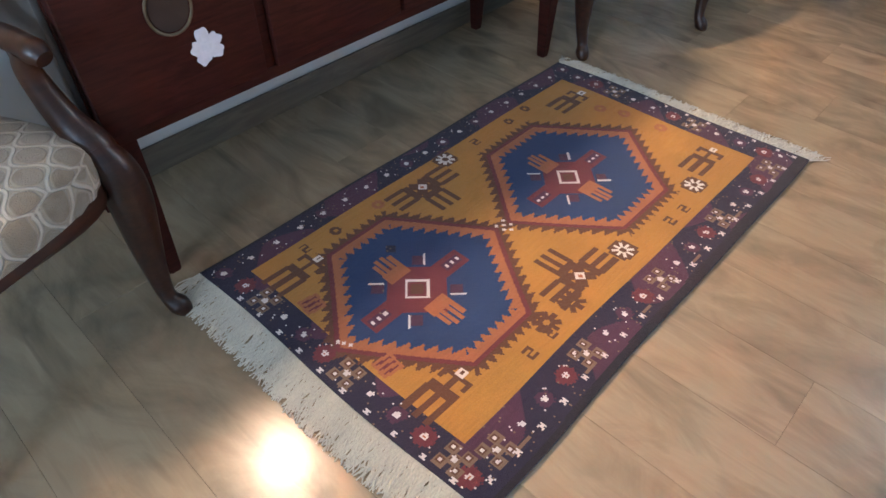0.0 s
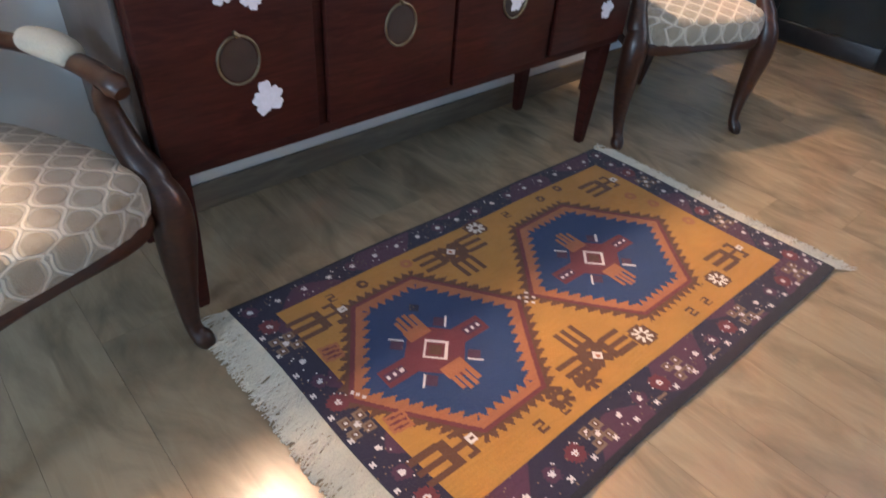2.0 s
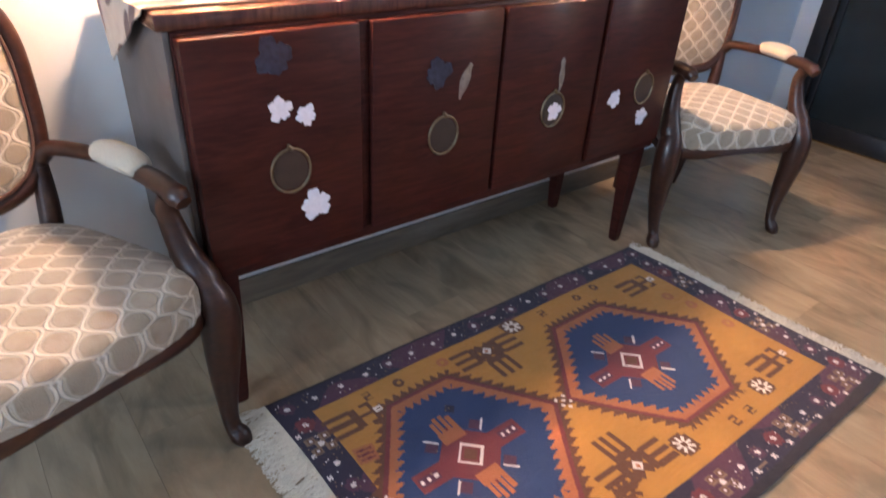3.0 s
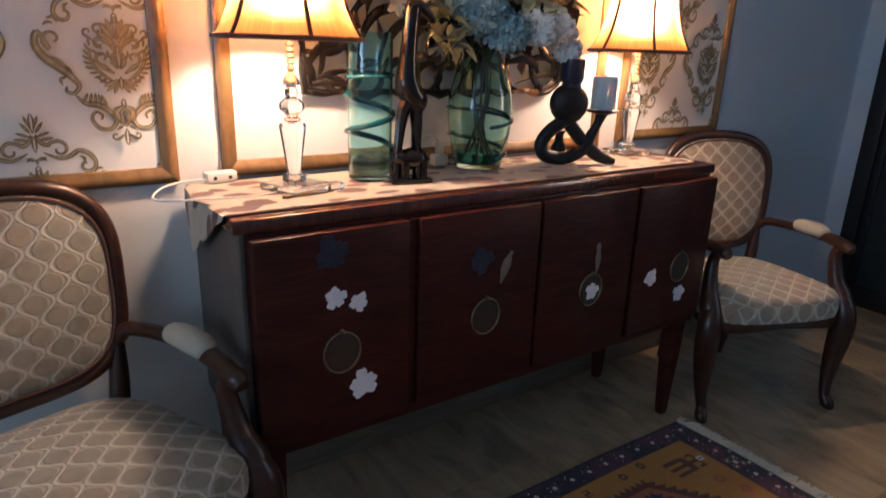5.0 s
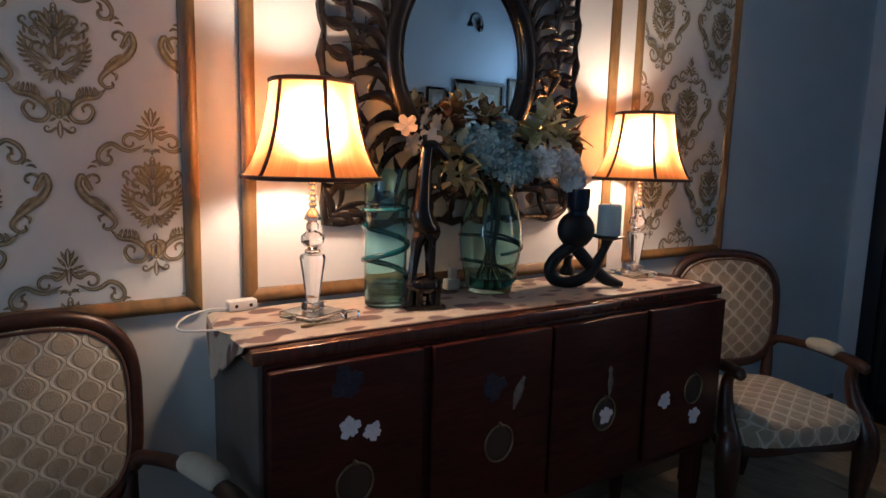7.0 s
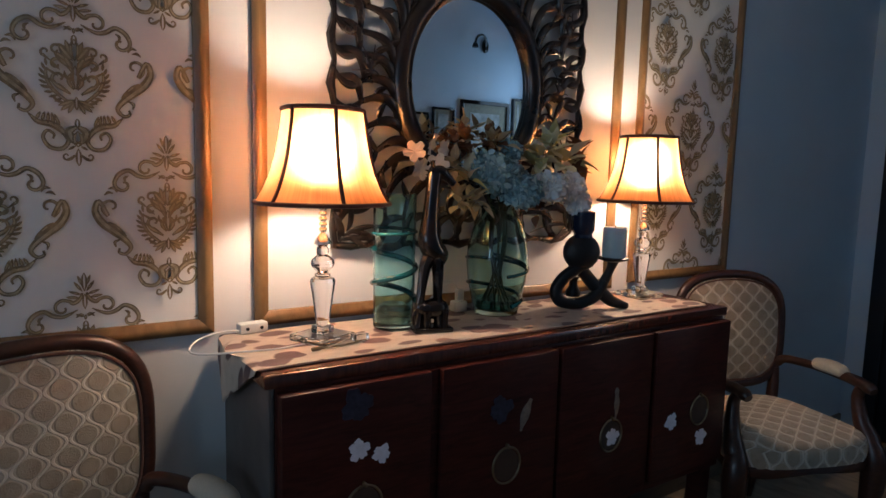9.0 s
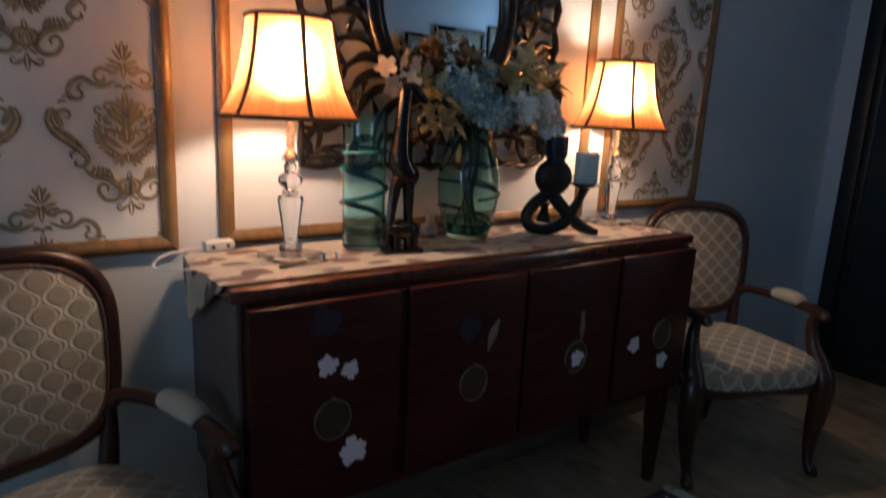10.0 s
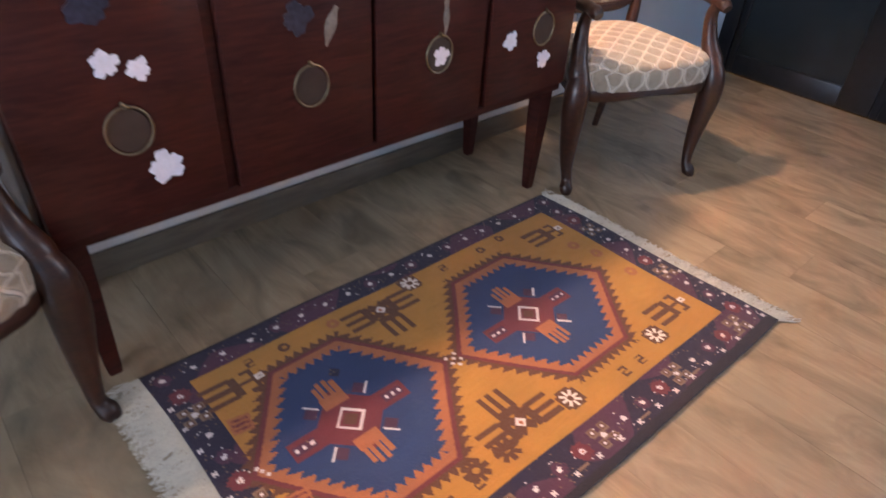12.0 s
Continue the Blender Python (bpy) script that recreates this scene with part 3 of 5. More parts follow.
bm = bmesh.new()
box(bm, -0.012, 1.52, -0.401, -0.024, 0.8745, SB_TOP, 0.006)
part("top", bm, M_MAHOGANY_TOP, sideboard)
bm = bmesh.new()
box(bm, 0.0, 1.508, -0.412, -0.396, SB_BOT - 0.006, 0.398, 0.004)
part("bottom_rail", bm, M_MAHOGANY, sideboard)
for x in (0.045, 1.468):
    for y in (-0.372, -0.062):
        bm = bmesh.new()
        rows = []
        for z, h in ((0.0, 0.014), (0.02, 0.016), (0.25, 0.024), (SB_BOT - 0.001, 0.027)):
            rows.append([bm.verts.new((x + sx * h, y + sy * h, z)) for sx, sy in ((-1, -1), (1, -1), (1, 1), (-1, 1))])
        for a, b in zip(rows, rows[1:]):
            for i in range(4):
                bm.faces.new((a[i], a[(i + 1) % 4], b[(i + 1) % 4], b[i]))
        bm.faces.new(rows[0][::-1])
        bm.faces.new(rows[-1])
        bmesh.ops.bevel(bm, geom=[e for e in bm.edges if abs(e.verts[0].co.z - e.verts[1].co.z) > 0.01], offset=0.003, segments=2, affect="EDGES")
        part("leg", bm, M_MAHOGANY, sideboard)


for a, b in ((0.367, 0.393), (0.755, 0.765), (1.125, 1.145)):
    bm = bmesh.new()
    box(bm, a, b, -0.416, -0.3955, 0.400, 0.867, 0.002)
    part("stile", bm, M_MAHOGANY, sideboard)


def inlay_flower(bm, x, z, r, turn, n=5):
    pts = []
    for i in range(60):
        a = 2 * math.pi * i / 60
        k = 0.58 + 0.46 * abs(math.cos(n * (a - turn) / 2)) ** 0.45
        k *= 1 + 0.10 * math.sin(3 * a + turn * 5) + 0.06 * math.sin(11 * a + turn * 9)
        pts.append((x + r * k * math.cos(a), z + r * k * math.sin(a)))
    prism(bm, pts, -0.0022, 0.0)


DOORS = [(0.014, 0.366), (0.394, 0.754), (0.766, 1.124), (1.146, 1.500)]
for k, (a, b) in enumerate(DOORS):
    bm = bmesh.new()
    box(bm, a, b, -0.430, -0.3955, 0.400, 0.867, 0.005)
    door = part("door", bm, M_MAHOGANY, sideboard)

    def piece(name, bm, mat, label=""):
        ob = part(name, bm, mat, door, label)
        ob.location = (0, -0.430, 0)

    cx = (0.196, 0.588, 0.962, 1.362)[k]
    bm = bmesh.new()
    tube(bm, [(cx + 0.043 * math.cos(i * math.pi / 8), -0.002, 0.592 + 0.047 * math.sin(i * math.pi / 8), 0.0029) for i in range(16)], 2, 8, closed=True, up=(0, 1, 0))
    tube(bm, [(cx + 0.004, -0.004, 0.638, 0.005), (cx - 0.004, -0.004, 0.648, 0.004)], 2, 8)
    piece("ring_pull", bm, M_BRASS, "aged brass ring pull")
    bm = bmesh.new()
    prism(bm, [(cx + 0.038 * math.cos(i * math.pi / 14), 0.592 + 0.042 * math.sin(i * math.pi / 14)) for i in range(28)], -0.0012, 0.0)
    piece("ring_plate", bm, plain("dark_ring_plate", (0.045, 0.026, 0.02), 0.4), "dark round plate")
    for fx, fz, r, t in ([(0.183, 0.722, 0.024, 0.3), (0.237, 0.702, 0.021, 1.0), (0.247, 0.502, 0.034, 0.5)], [], [(0.968, 0.586, 0.025, 0.2)], [(1.226, 0.579, 0.026, 0.9), (1.378, 0.501, 0.027, 0.1)])[k]:
        bm = bmesh.new()
        inlay_flower(bm, fx, fz, r, t)
        piece("pearl_flower", bm, M_PEARL, "white mother-of-pearl flower inlay")
    if k == 0:
        bm = bmesh.new()
        inlay_flower(bm, 0.178, 0.822, 0.036, 0.4, 4)
        piece("blue_inlay", bm, M_INLAY_BLUE, "faded blue inlay")
    if k == 1:
        bm = bmesh.new()
        inlay_flower(bm, 0.566, 0.742, 0.034, 0.2, 4)
        piece("blue_inlay", bm, M_INLAY_BLUE, "faded blue inlay")
        bm = bmesh.new()
        tube(bm, [(0.662, -0.001, 0.752, 0.006), (0.656, -0.001, 0.742, 0.007), (0.648, -0.001, 0.725, 0.014), (0.641, -0.001, 0.706, 0.014), (0.634, -0.001, 0.684, 0.006), (0.631, -0.001, 0.672, 0.003)], 4, 10, 0.16, up=(0, 1, 0))
        piece("bird_inlay", bm, M_INLAY_GREY, "tarnished bird-shaped inlay")
    if k == 2:
        bm = bmesh.new()
        tube(bm, [(0.978, -0.001, 0.728, 0.004), (0.978, -0.001, 0.718, 0.009), (0.979, -0.001, 0.705, 0.007), (0.980, -0.001, 0.680, 0.011), (0.980, -0.001, 0.655, 0.006), (0.976, -0.001, 0.638, 0.003)], 4, 10, 0.2, up=(0, 1, 0))
        piece("drop_inlay", bm, M_INLAY_GREY, "tarnished drop-shaped inlay")


# ---- armchairs ----
def cushion(bm, outline, y_of, thick, dome, uvs, rings=10, flip=1):
    """A domed pad: outline(angle) gives x and s; the pad rises by dome in its middle. y_of(x, s, h) places it."""
    n = 48
    rows = []
    lay = bm.loops.layers.uv.verify()
    flat = {}
    prof = [(1.0, 0.0), (1.012, thick * 0.35), (1.0, thick * 0.72), (0.975, thick * 0.93)] + [(0.94 * (1 - i / rings), thick + dome * (1 - (0.94 * (1 - i / rings)) ** 2) * 1.0) for i in range(rings)]
    for k, h in prof:
        row = []
        for i in range(n):
            x, s = outline(2 * math.pi * i / n)
            v = bm.verts.new(y_of(x * k, s, k, h))
            flat[v] = (x * k, s * k - h * 0.6 * (k > 0.98))
            row.append(v)
        rows.append(row)
    tip = bm.verts.new(y_of(0, 0, 0, thick + dome))
    flat[tip] = (0, 0)
    for a, b in zip(rows, rows[1:]):
        for i in range(n):
            bm.faces.new((a[i], a[(i + 1) % n], b[(i + 1) % n], b[i]))
    for i in range(n):
        bm.faces.new((rows[-1][i], rows[-1][(i + 1) % n], tip))
    bm.faces.new(rows[0][::-1])
    for f in bm.faces:
        for l in f.loops:
            l[lay].uv = flat[l.vert]
    return bm


def squircle(a, hx, hy, n=4.0):
    c, s = math.cos(a), math.sin(a)
    k = (abs(c) ** n + abs(s) ** n) ** (-1 / n)
    return hx * c * k, hy * s * k


def build_armchair(label):
    ob = thing("armchair", label, "armchair", None, "armchairs beside the sideboard")
    # seat: wide in front, narrow behind, centre at y 0.235
    SY, HY = 0.235, 0.235

    def seat_outline(a):
        x, s = squircle(a, 1.0, HY, 4.5)
        half = 0.282 - 0.074 * (s + HY) / (2 * HY)
        return x * half, s - 0.020 * (1 - x * x) * (s < 0)

    def rail(z0, z1, grow):
        bm = bmesh.new()
        n = 64
        rows = []
        for k, z in ((grow, z0), (grow + 0.006, (z0 + z1) / 2), (grow, z1), (grow - 0.035, z1), (grow - 0.035, z0)):
            row = []
            for i in range(n):
                a = 2 * math.pi * i / n
                x, s = seat_outline(a)
                dip = 0.016 * math.cos(2 * a) ** 2 if z == z0 else 0.0
                L = math.hypot(x, s)
                row.append(bm.verts.new((x * (L + k) / L, SY + s * (L + k) / L, z + dip)))
            rows.append(row)
        for a, b in zip(rows, rows[1:] + rows[:1]):
            for i in range(n):
                bm.faces.new((a[i], a[(i + 1) % n], b[(i + 1) % n], b[i]))
        return bm

    part("seat_rail", rail(0.330, 0.372, 0.002), M_CHAIR_WOOD, ob)
    bm = cushion(bmesh.new(), seat_outline, lambda x, s, k, h: (x * 1.012, SY + s * k * 1.012, 0.366 + h), 0.078, 0.044, None)
    part("seat", bm, M_VELVET, ob, "cream ogee-patterned velvet seat")
    for m in (-1, 1):
        bm = bmesh.new()
        tube(bm, [(m * 0.262, 0.045, 0.425, 0.028), (m * 0.272, 0.028, 0.37, 0.040), (m * 0.274, 0.024, 0.30, 0.041), (m * 0.268, 0.028, 0.19, 0.032), (m * 0.262, 0.026, 0.10, 0.022), (m * 0.258, 0.016, 0.045, 0.018), (m * 0.263, 0.002, 0.020, 0.023), (m * 0.265, -0.006, 0.006, 0.020), (m * 0.265, -0.006, 0.0, 0.016)], 6, 12)
        part("front_leg", bm, M_CHAIR_WOOD, ob)
        bm = bmesh.new()
        tube(bm, [(m * 0.142, 0.475, 0.0, 0.013), (m * 0.148, 0.455, 0.12, 0.016), (m * 0.165, 0.440, 0.28, 0.020), (m * 0.185, 0.445, 0.40, 0.023), (m * 0.198, 0.455, 0.48, 0.022), (m * 0.206, 0.464, 0.56, 0.018)], 5, 10)
        part("back_leg", bm, M_CHAIR_WOOD, ob)
        # arm, scrolled hand and swept-back support
        bm = bmesh.new()
        tube(bm, [(m * 0.214, 0.462, 0.580, 0.020), (m * 0.226, 0.435, 0.600, 0.017), (m * 0.250, 0.36, 0.606, 0.0165), (m * 0.258, 0.27, 0.611, 0.017), (m * 0.257, 0.16, 0.613, 0.019), (m * 0.251, 0.105, 0.614, 0.021), (m * 0.247, 0.070, 0.612, 0.020), (m * 0.245, 0.045, 0.608, 0.022), (m * 0.244, 0.028, 0.600, 0.015)], 6, 12)
        arm = part("arm", bm, M_CHAIR_WOOD, ob)
        bm = bmesh.new()
        tube(bm, [(m * 0.256, 0.315, 0.619, 0.010), (m * 0.258, 0.300, 0.622, 0.026), (m * 0.259, 0.25, 0.626, 0.031), (m * 0.258, 0.20, 0.627, 0.030), (m * 0.256, 0.168, 0.624, 0.024), (m * 0.255, 0.158, 0.622, 0.010)], 5, 14, 0.85)
        part("arm_pad", bm, M_ARM_PAD, arm, "cream upholstered arm pad")
        bm = bmesh.new()
        tube(bm, [(m * 0.247, 0.080, 0.602, 0.018), (m * 0.248, 0.094, 0.570, 0.020), (m * 0.252, 0.092, 0.53, 0.023), (m * 0.259, 0.076, 0.47, 0.028), (m * 0.268, 0.048, 0.42, 0.034), (m * 0.269, 0.035, 0.385, 0.028)], 5, 12)
        part("arm_support", bm, M_CHAIR_WOOD, ob)
    # back: an arched frame that leans back
    def lean(x, z, d=0.0):
        t = (z - 0.50) / 0.48
        return (x, 0.455 + 0.055 * t - d - 0.030 * (1 - (x / 0.25) ** 2) * -0.4, z)

    def back_outline(a, hx=0.231, hz=0.210):
        x, z = squircle(a, hx, hz, 3.6)
        x *= 1.0 + 0.05 * z / hz
        return x, z + 0.022 * (1 - (x / hx) ** 2) * (z > 0)

    bm = bmesh.new()
    tube(bm, [(*lean(x, 0.706 + z), 0.0185) for x, z in (back_outline(2 * math.pi * i / 40) for i in range(40))], 2, 12, 0.9, closed=True, up=(0, 1, 0))
    part("back_frame", bm, M_CHAIR_WOOD, ob)
    for side, nm, d in ((1, "backrest", 0.028), (-1, "back_panel", 0.012)):
        bm = cushion(bmesh.new(), lambda a: back_outline(a, 0.216, 0.195), lambda x, s, k, h: lean(x, 0.706 + s * k, side * h), 0.014, d, None)
        part(nm, bm, M_VELVET, ob, "cream ogee-patterned velvet back")
    bm = bmesh.new()
    tube(bm, [(*lean(x, 0.706 + z, 0.0165), 0.004) for x, z in (back_outline(2 * math.pi * i / 40, 0.212, 0.191) for i in range(40))], 2, 6, closed=True, up=(0, 1, 0))
    part("piping", bm, M_TRIM, ob, "dark braid round the backrest")
    return ob


chair_r = build_armchair("mahogany armchair with cream ogee-patterned velvet, by the dark door")
chair_r.matrix_world = pose(1.795, -0.578, 0, 0, 0, -21.5)
chair_l = copy_thing(chair_r, pose(-0.258, -0.578, 0, 0, 0, 17.5))
tagged(chair_l, "mahogany armchair with cream ogee-patterned velvet, by the rug fringe")


# ---- rug ----
def knots():
    """The colour of each knot by its place on the rug, in metres from the corner by the sideboard."""
    OCHRE, NAVY, BLUE, RED, RUST, BROWN, WHITE, PURPLE, SAND, BLACK = range(10)
    L, W = 1.378, 0.844
    nu, nv = 400, 245
    du, dv = L / nu, W / nv
    rng = random.Random(4)
    g = np.zeros((nu, nv), int)

    def hexd(u, v, cu, cv, hw, hh, fl):
        """Signed distance into a hexagon that points along the rug."""
        x, y = abs(u - cu), abs(v - cv)
        sx, sy = hw - fl, hh
        n = math.hypot(sx, sy)
        return min(hh - y, ((hw - x) * sy - y * sx) / n)

    FU0, FU1, FV0, FV1 = 0.078, 1.285, 0.080, 0.728
    for i in range(nu):
        for j in range(nv):
            u, v = (i + 0.5) * du, (j + 0.5) * dv
            c = OCHRE
            if u < FU0 or u > FU1 or v < FV0 or v > FV1:
                c = NAVY if (math.sin(u * 23 + 1) + math.sin(v * 31 + u * 9)) > -0.2 else PURPLE
                if v > W - 0.012 - 0.020 * u / L or v < 0.007:
                    c = BLACK
            g[i, j] = c
    tooth = 0.0235
    for cu, cv, hw, hh, fl in ((0.322, 0.398, 0.272, 0.242, 0.100), (0.895, 0.402, 0.296, 0.236, 0.110)):
        for i in range(nu):
            for j in range(nv):
                u, v = (i + 0.5) * du, (j + 0.5) * dv
                d = hexd(u, v, cu, cv, hw, hh, fl)
                if d < -0.03:
                    continue
                flatside = hh - abs(v - cv) < d + 1e-6
                along = (u - cu) if flatside else (abs(v - cv))
                saw = 1.7 * tooth * abs(((along / tooth) % 1.0) - 0.5)
                if d > -0.016 + saw:
                    g[i, j] = BROWN if d < 0.010 else RED if d < 0.021 else RUST
                if d > 0.036 + saw:
                    g[i, j] = BLUE

    def put(u, v, c):
        i, j = int(u / du), int(v / dv)
        if 0 <= i < nu and 0 <= j < nv:
            g[i, j] = c

    def rect(u0, u1, v0, v1, c):
        for i in range(max(0, round(u0 / du)), min(nu, round(u1 / du))):
            for j in range(max(0, round(v0 / dv)), min(nv, round(v1 / dv))):
                g[i, j] = c

    def turned(cu, cv, x0, x1, y0, y1, ang, c):
        """A rectangle in axes turned by ang degrees about cu, cv."""
        ca, sa = math.cos(radians(ang)), math.sin(radians(ang))
        r = max(abs(x0), abs(x1)) + max(abs(y0), abs(y1))
        for i in range(max(0, int((cu - r) / du)), min(nu, int((cu + r) / du) + 1)):
            for j in range(max(0, int((cv - r) / dv)), min(nv, int((cv + r) / dv) + 1)):
                a, b = (i + 0.5) * du - cu, (j + 0.5) * dv - cv
                x, y = a * ca + b * sa, -a * sa + b * ca
                if x0 <= x <= x1 and y0 <= y <= y1:
                    g[i, j] = c

    # the star with four arms in each blue field
    for cu, cv in ((0.300, 0.398), (0.870, 0.402)):
        turned(cu, cv, -0.068, 0.068, -0.068, 0.068, 45, RED)
        for a in (0, 180):
            turned(cu, cv, 0.04, 0.150, -0.026, 0.026, a, RED)
            turned(cu, cv, 0.09, 0.142, -0.012, 0.012, a, PURPLE)
            for x in (0.095, 0.113, 0.131):
                turned(cu, cv, x, x + 0.008, -0.004, 0.004, a, WHITE)
        for a in (90, 270):
            for o in (-0.024, -0.008, 0.008, 0.024):
                turned(cu, cv, 0.075, 0.138 - abs(o) * 0.7, o - 0.0055, o + 0.0055, a, RUST)
            turned(cu, cv, 0.05, 0.085, -0.03, 0.03, a, RUST)
        for a in (45, 135, 225, 315):
            turned(cu, cv, 0.075, 0.104, -0.012, 0.018, a, PURPLE)
            turned(cu, cv, 0.076, 0.112, 0.014, 0.0195, a, WHITE)
        turned(cu, cv, -0.028, 0.028, -0.028, 0.028, 45, WHITE)
        turned(cu, cv, -0.021, 0.021, -0.021, 0.021, 45, RED)
        turned(cu, cv, -0.014, 0.014, -0.014, 0.014, 45, BROWN)
    turned(0.345, 0.262, -0.012, 0.012, -0.012, 0.012, 45, NAVY)

    # comb-like creatures: three claws each way from a small diamond
    def comb(cu, cv, ang, s=1.0):
        turned(cu, cv, 0.0, 0.020 * s, -0.030 * s, 0.030 * s, ang, BROWN)
        for o in (-0.0255, 0.0, 0.0255):
            turned(cu, cv, 0.015 * s, 0.078 * s, (o - 0.0068) * s, (o + 0.0068) * s, ang, BROWN)

    for cu, cv, f in ((0.580, 0.640, 1), (0.568, 0.148, -1)):
        for a in (0, 180, -90 * f):
            ca, sa = math.cos(radians(a)), math.sin(radians(a))
            comb(cu + 0.026 * ca, cv + 0.026 * sa, a, 1.04)
        turned(cu, cv, -0.036, 0.036, -0.013, 0.013, 45, BROWN)
        turned(cu, cv, -0.036, 0.036, -0.013, 0.013, -45, BROWN)
        turned(cu, cv, -0.011, 0.011, -0.011, 0.011, 45, WHITE)
        turned(cu, cv, -0.005, 0.005, -0.005, 0.005, 45, RUST)
    for cu, cv, a in ((0.160, 0.160, 180), (0.150, 0.620, 180), (1.205, 0.175, 180), (1.200, 0.625, 180)):
        comb(cu, cv, a, 1.12)
        h = a + 180
        ca, sa = math.cos(radians(h)), math.sin(radians(h))
        turned(cu, cv, 0.0, 0.038, -0.006, 0.006, h, BROWN)
        for o in (-0.030, 0.030):
            turned(cu + ca * 0.034, cv + sa * 0.034, -0.006, 0.006, min(0, o), max(0, o), h, BROWN)
            turned(cu + ca * 0.034, cv + sa * 0.034, -0.022, 0.006, o - 0.005, o + 0.005, h, BROWN)
        turned(cu + ca * 0.046, cv + sa * 0.046, -0.010, 0.012, -0.010, 0.010, h, WHITE)
        turned(cu + ca * 0.046, cv + sa * 0.046, -0.004, 0.008, -0.003, 0.003, h, BROWN)
    # small fillers
    for u, v, c, r in ((1.215, 0.27, RUST, 0.018), (1.24, 0.34, RUST, 0.018), (1.25, 0.46, RUST, 0.018), (0.30, 0.115, BROWN, 0.015), (0.97, 0.115, BROWN, 0.014), (0.44, 0.118, RUST, 0.016), (1.06, 0.105, BROWN, 0.014)):
        for a in (0, 45):
            turned(u, v, -r, r, -r * 0.55, r * 0.55, a, c)
            turned(u, v, -r * 0.55, r * 0.55, -r, r, a, c)
        turned(u, v, -0.005, 0.005, -0.005, 0.005, 0, OCHRE)
    for u, v in ((0.108, 0.262), (0.112, 0.500)):
        turned(u, v, -0.024, 0.024, -0.024, 0.024, 8, RUST)
        turned(u, v, -0.018, 0.018, -0.003, 0.003, 8, RED)
        turned(u, v, -0.018, 0.018, -0.016, -0.011, 8, RED)
        turned(u, v, -0.018, 0.018, 0.011, 0.016, 8, RED)
    for u, v in ((0.415, 0.668), (0.500, 0.672)):
        for k in range(8):
            turned(u, v, 0.008, 0.032, -0.0065, 0.0065, k * 45, BROWN)
    for u, v in ((0.720, 0.662), (1.065, 0.664), (0.700, 0.105)):
        turned(u, v, -0.031, 0.031, -0.022, 0.022, 0, BROWN)
        turned(u, v, -0.022, 0.022, -0.030, 0.030, 0, BROWN)
        for k in range(8):
            a = k * math.pi / 4
            turned(u + 0.017 * math.cos(a), v + 0.017 * math.sin(a), -0.0085, 0.0085, -0.0042, 0.0042, k * 45, WHITE)
        turned(u, v, -0.005, 0.005, -0.005, 0.005, 0, BROWN)
    for u, v in ((0.315, 0.690), (0.385, 0.690), (0.880, 0.690), (0.945, 0.692), (0.20, 0.110), (0.81, 0.110)):
        for a, b, c2, d2 in ((0, 0.022, 0, 0.005), (0.017, 0.022, 0, 0.016), (0, 0.022, 0.012, 0.017), (0, 0.005, 0.012, 0.028), (0, 0.022, 0.024, 0.029)):
            rect(u + a, u + b, v + c2 - 0.014, v + d2 - 0.014, BROWN)
    for u, v in ((0.600, 0.40), (0.612, 0.388), (0.588, 0.412), (0.60, 0.424), (0.615, 0.412), (0.585, 0.39)):
        turned(u, v, -0.0045, 0.0045, -0.0045, 0.0045, 45, WHITE)
    for u in (0.088, 0.095, 0.082):
        turned(u, 0.395 + (u - 0.088) * 2, -0.004, 0.004, -0.004, 0.004, 45, WHITE)

    # border rosettes, each with a pale heart
    def rosette(u, v, k):
        c = (RED, PURPLE, NAVY, SAND)[k % 4]
        r = 0.026 if c in (RED, SAND) else 0.021
        if c == SAND:
            for x, y in ((-1, -1), (-1, 1), (1, -1), (1, 1), (0, 0)):
                turned(u + x * 0.017, v + y * 0.017, -0.0115, 0.0115, -0.0115, 0.0115, 0, SAND)
                turned(u + x * 0.017, v + y * 0.017, -0.0065, 0.0065, -0.0065, 0.0065, 0, BROWN)
            for x, y in ((-1, -1), (-1, 1), (1, -1), (1, 1)):
                turned(u + x * 0.017, v + y * 0.017, -0.003, 0.003, -0.003, 0.003, 0, WHITE)
        elif c != NAVY:
            for i in range(int((u - r) / du), int((u + r) / du) + 1):
                for j in range(int((v - r) / dv), int((v + r) / dv) + 1):
                    if 0 <= i < nu and 0 <= j < nv and math.hypot((i + 0.5) * du - u, (j + 0.5) * dv - v) < r * (0.75 + 0.25 * rng.random()):
                        g[i, j] = c
        for a in (0, 90):
            turned(u, v, -0.0070, 0.0070, -0.0034, 0.0034, a + 45, WHITE)
        if c == RED:
            turned(u, v, -0.0025, 0.0025, -0.0025, 0.0025, 0, RUST)
        for _ in range(3):
            a = rng.random() * 6.28
            put(u + 0.024 * math.cos(a), v + 0.024 * math.sin(a), WHITE)

    n = 19
    for k in range(n):
        u = 0.035 + k * (L - 0.07) / (n - 1)
        rosette(u, 0.776, k * 3)
        rosette(u, 0.042, 1 + k % 2)
        for a in (45, -45):
            turned(u + 0.02, 0.806, -0.008, 0.008, -0.0024, 0.0024, a, WHITE)
        if k % 3 == 1:
            rect(u + 0.028, u + 0.060, 0.800, 0.807, SAND)
    n = 12
    for k in range(1, n - 1):
        v = 0.040 + k * (W - 0.08) / (n - 1)
        rosette(0.044, v, k * 3 + 1)
        rosette(L - 0.048, v, k * 3 + 2)
        for a in (45, -45):
            turned(0.012, v + 0.026, -0.007, 0.007, -0.0024, 0.0024, a, WHITE)
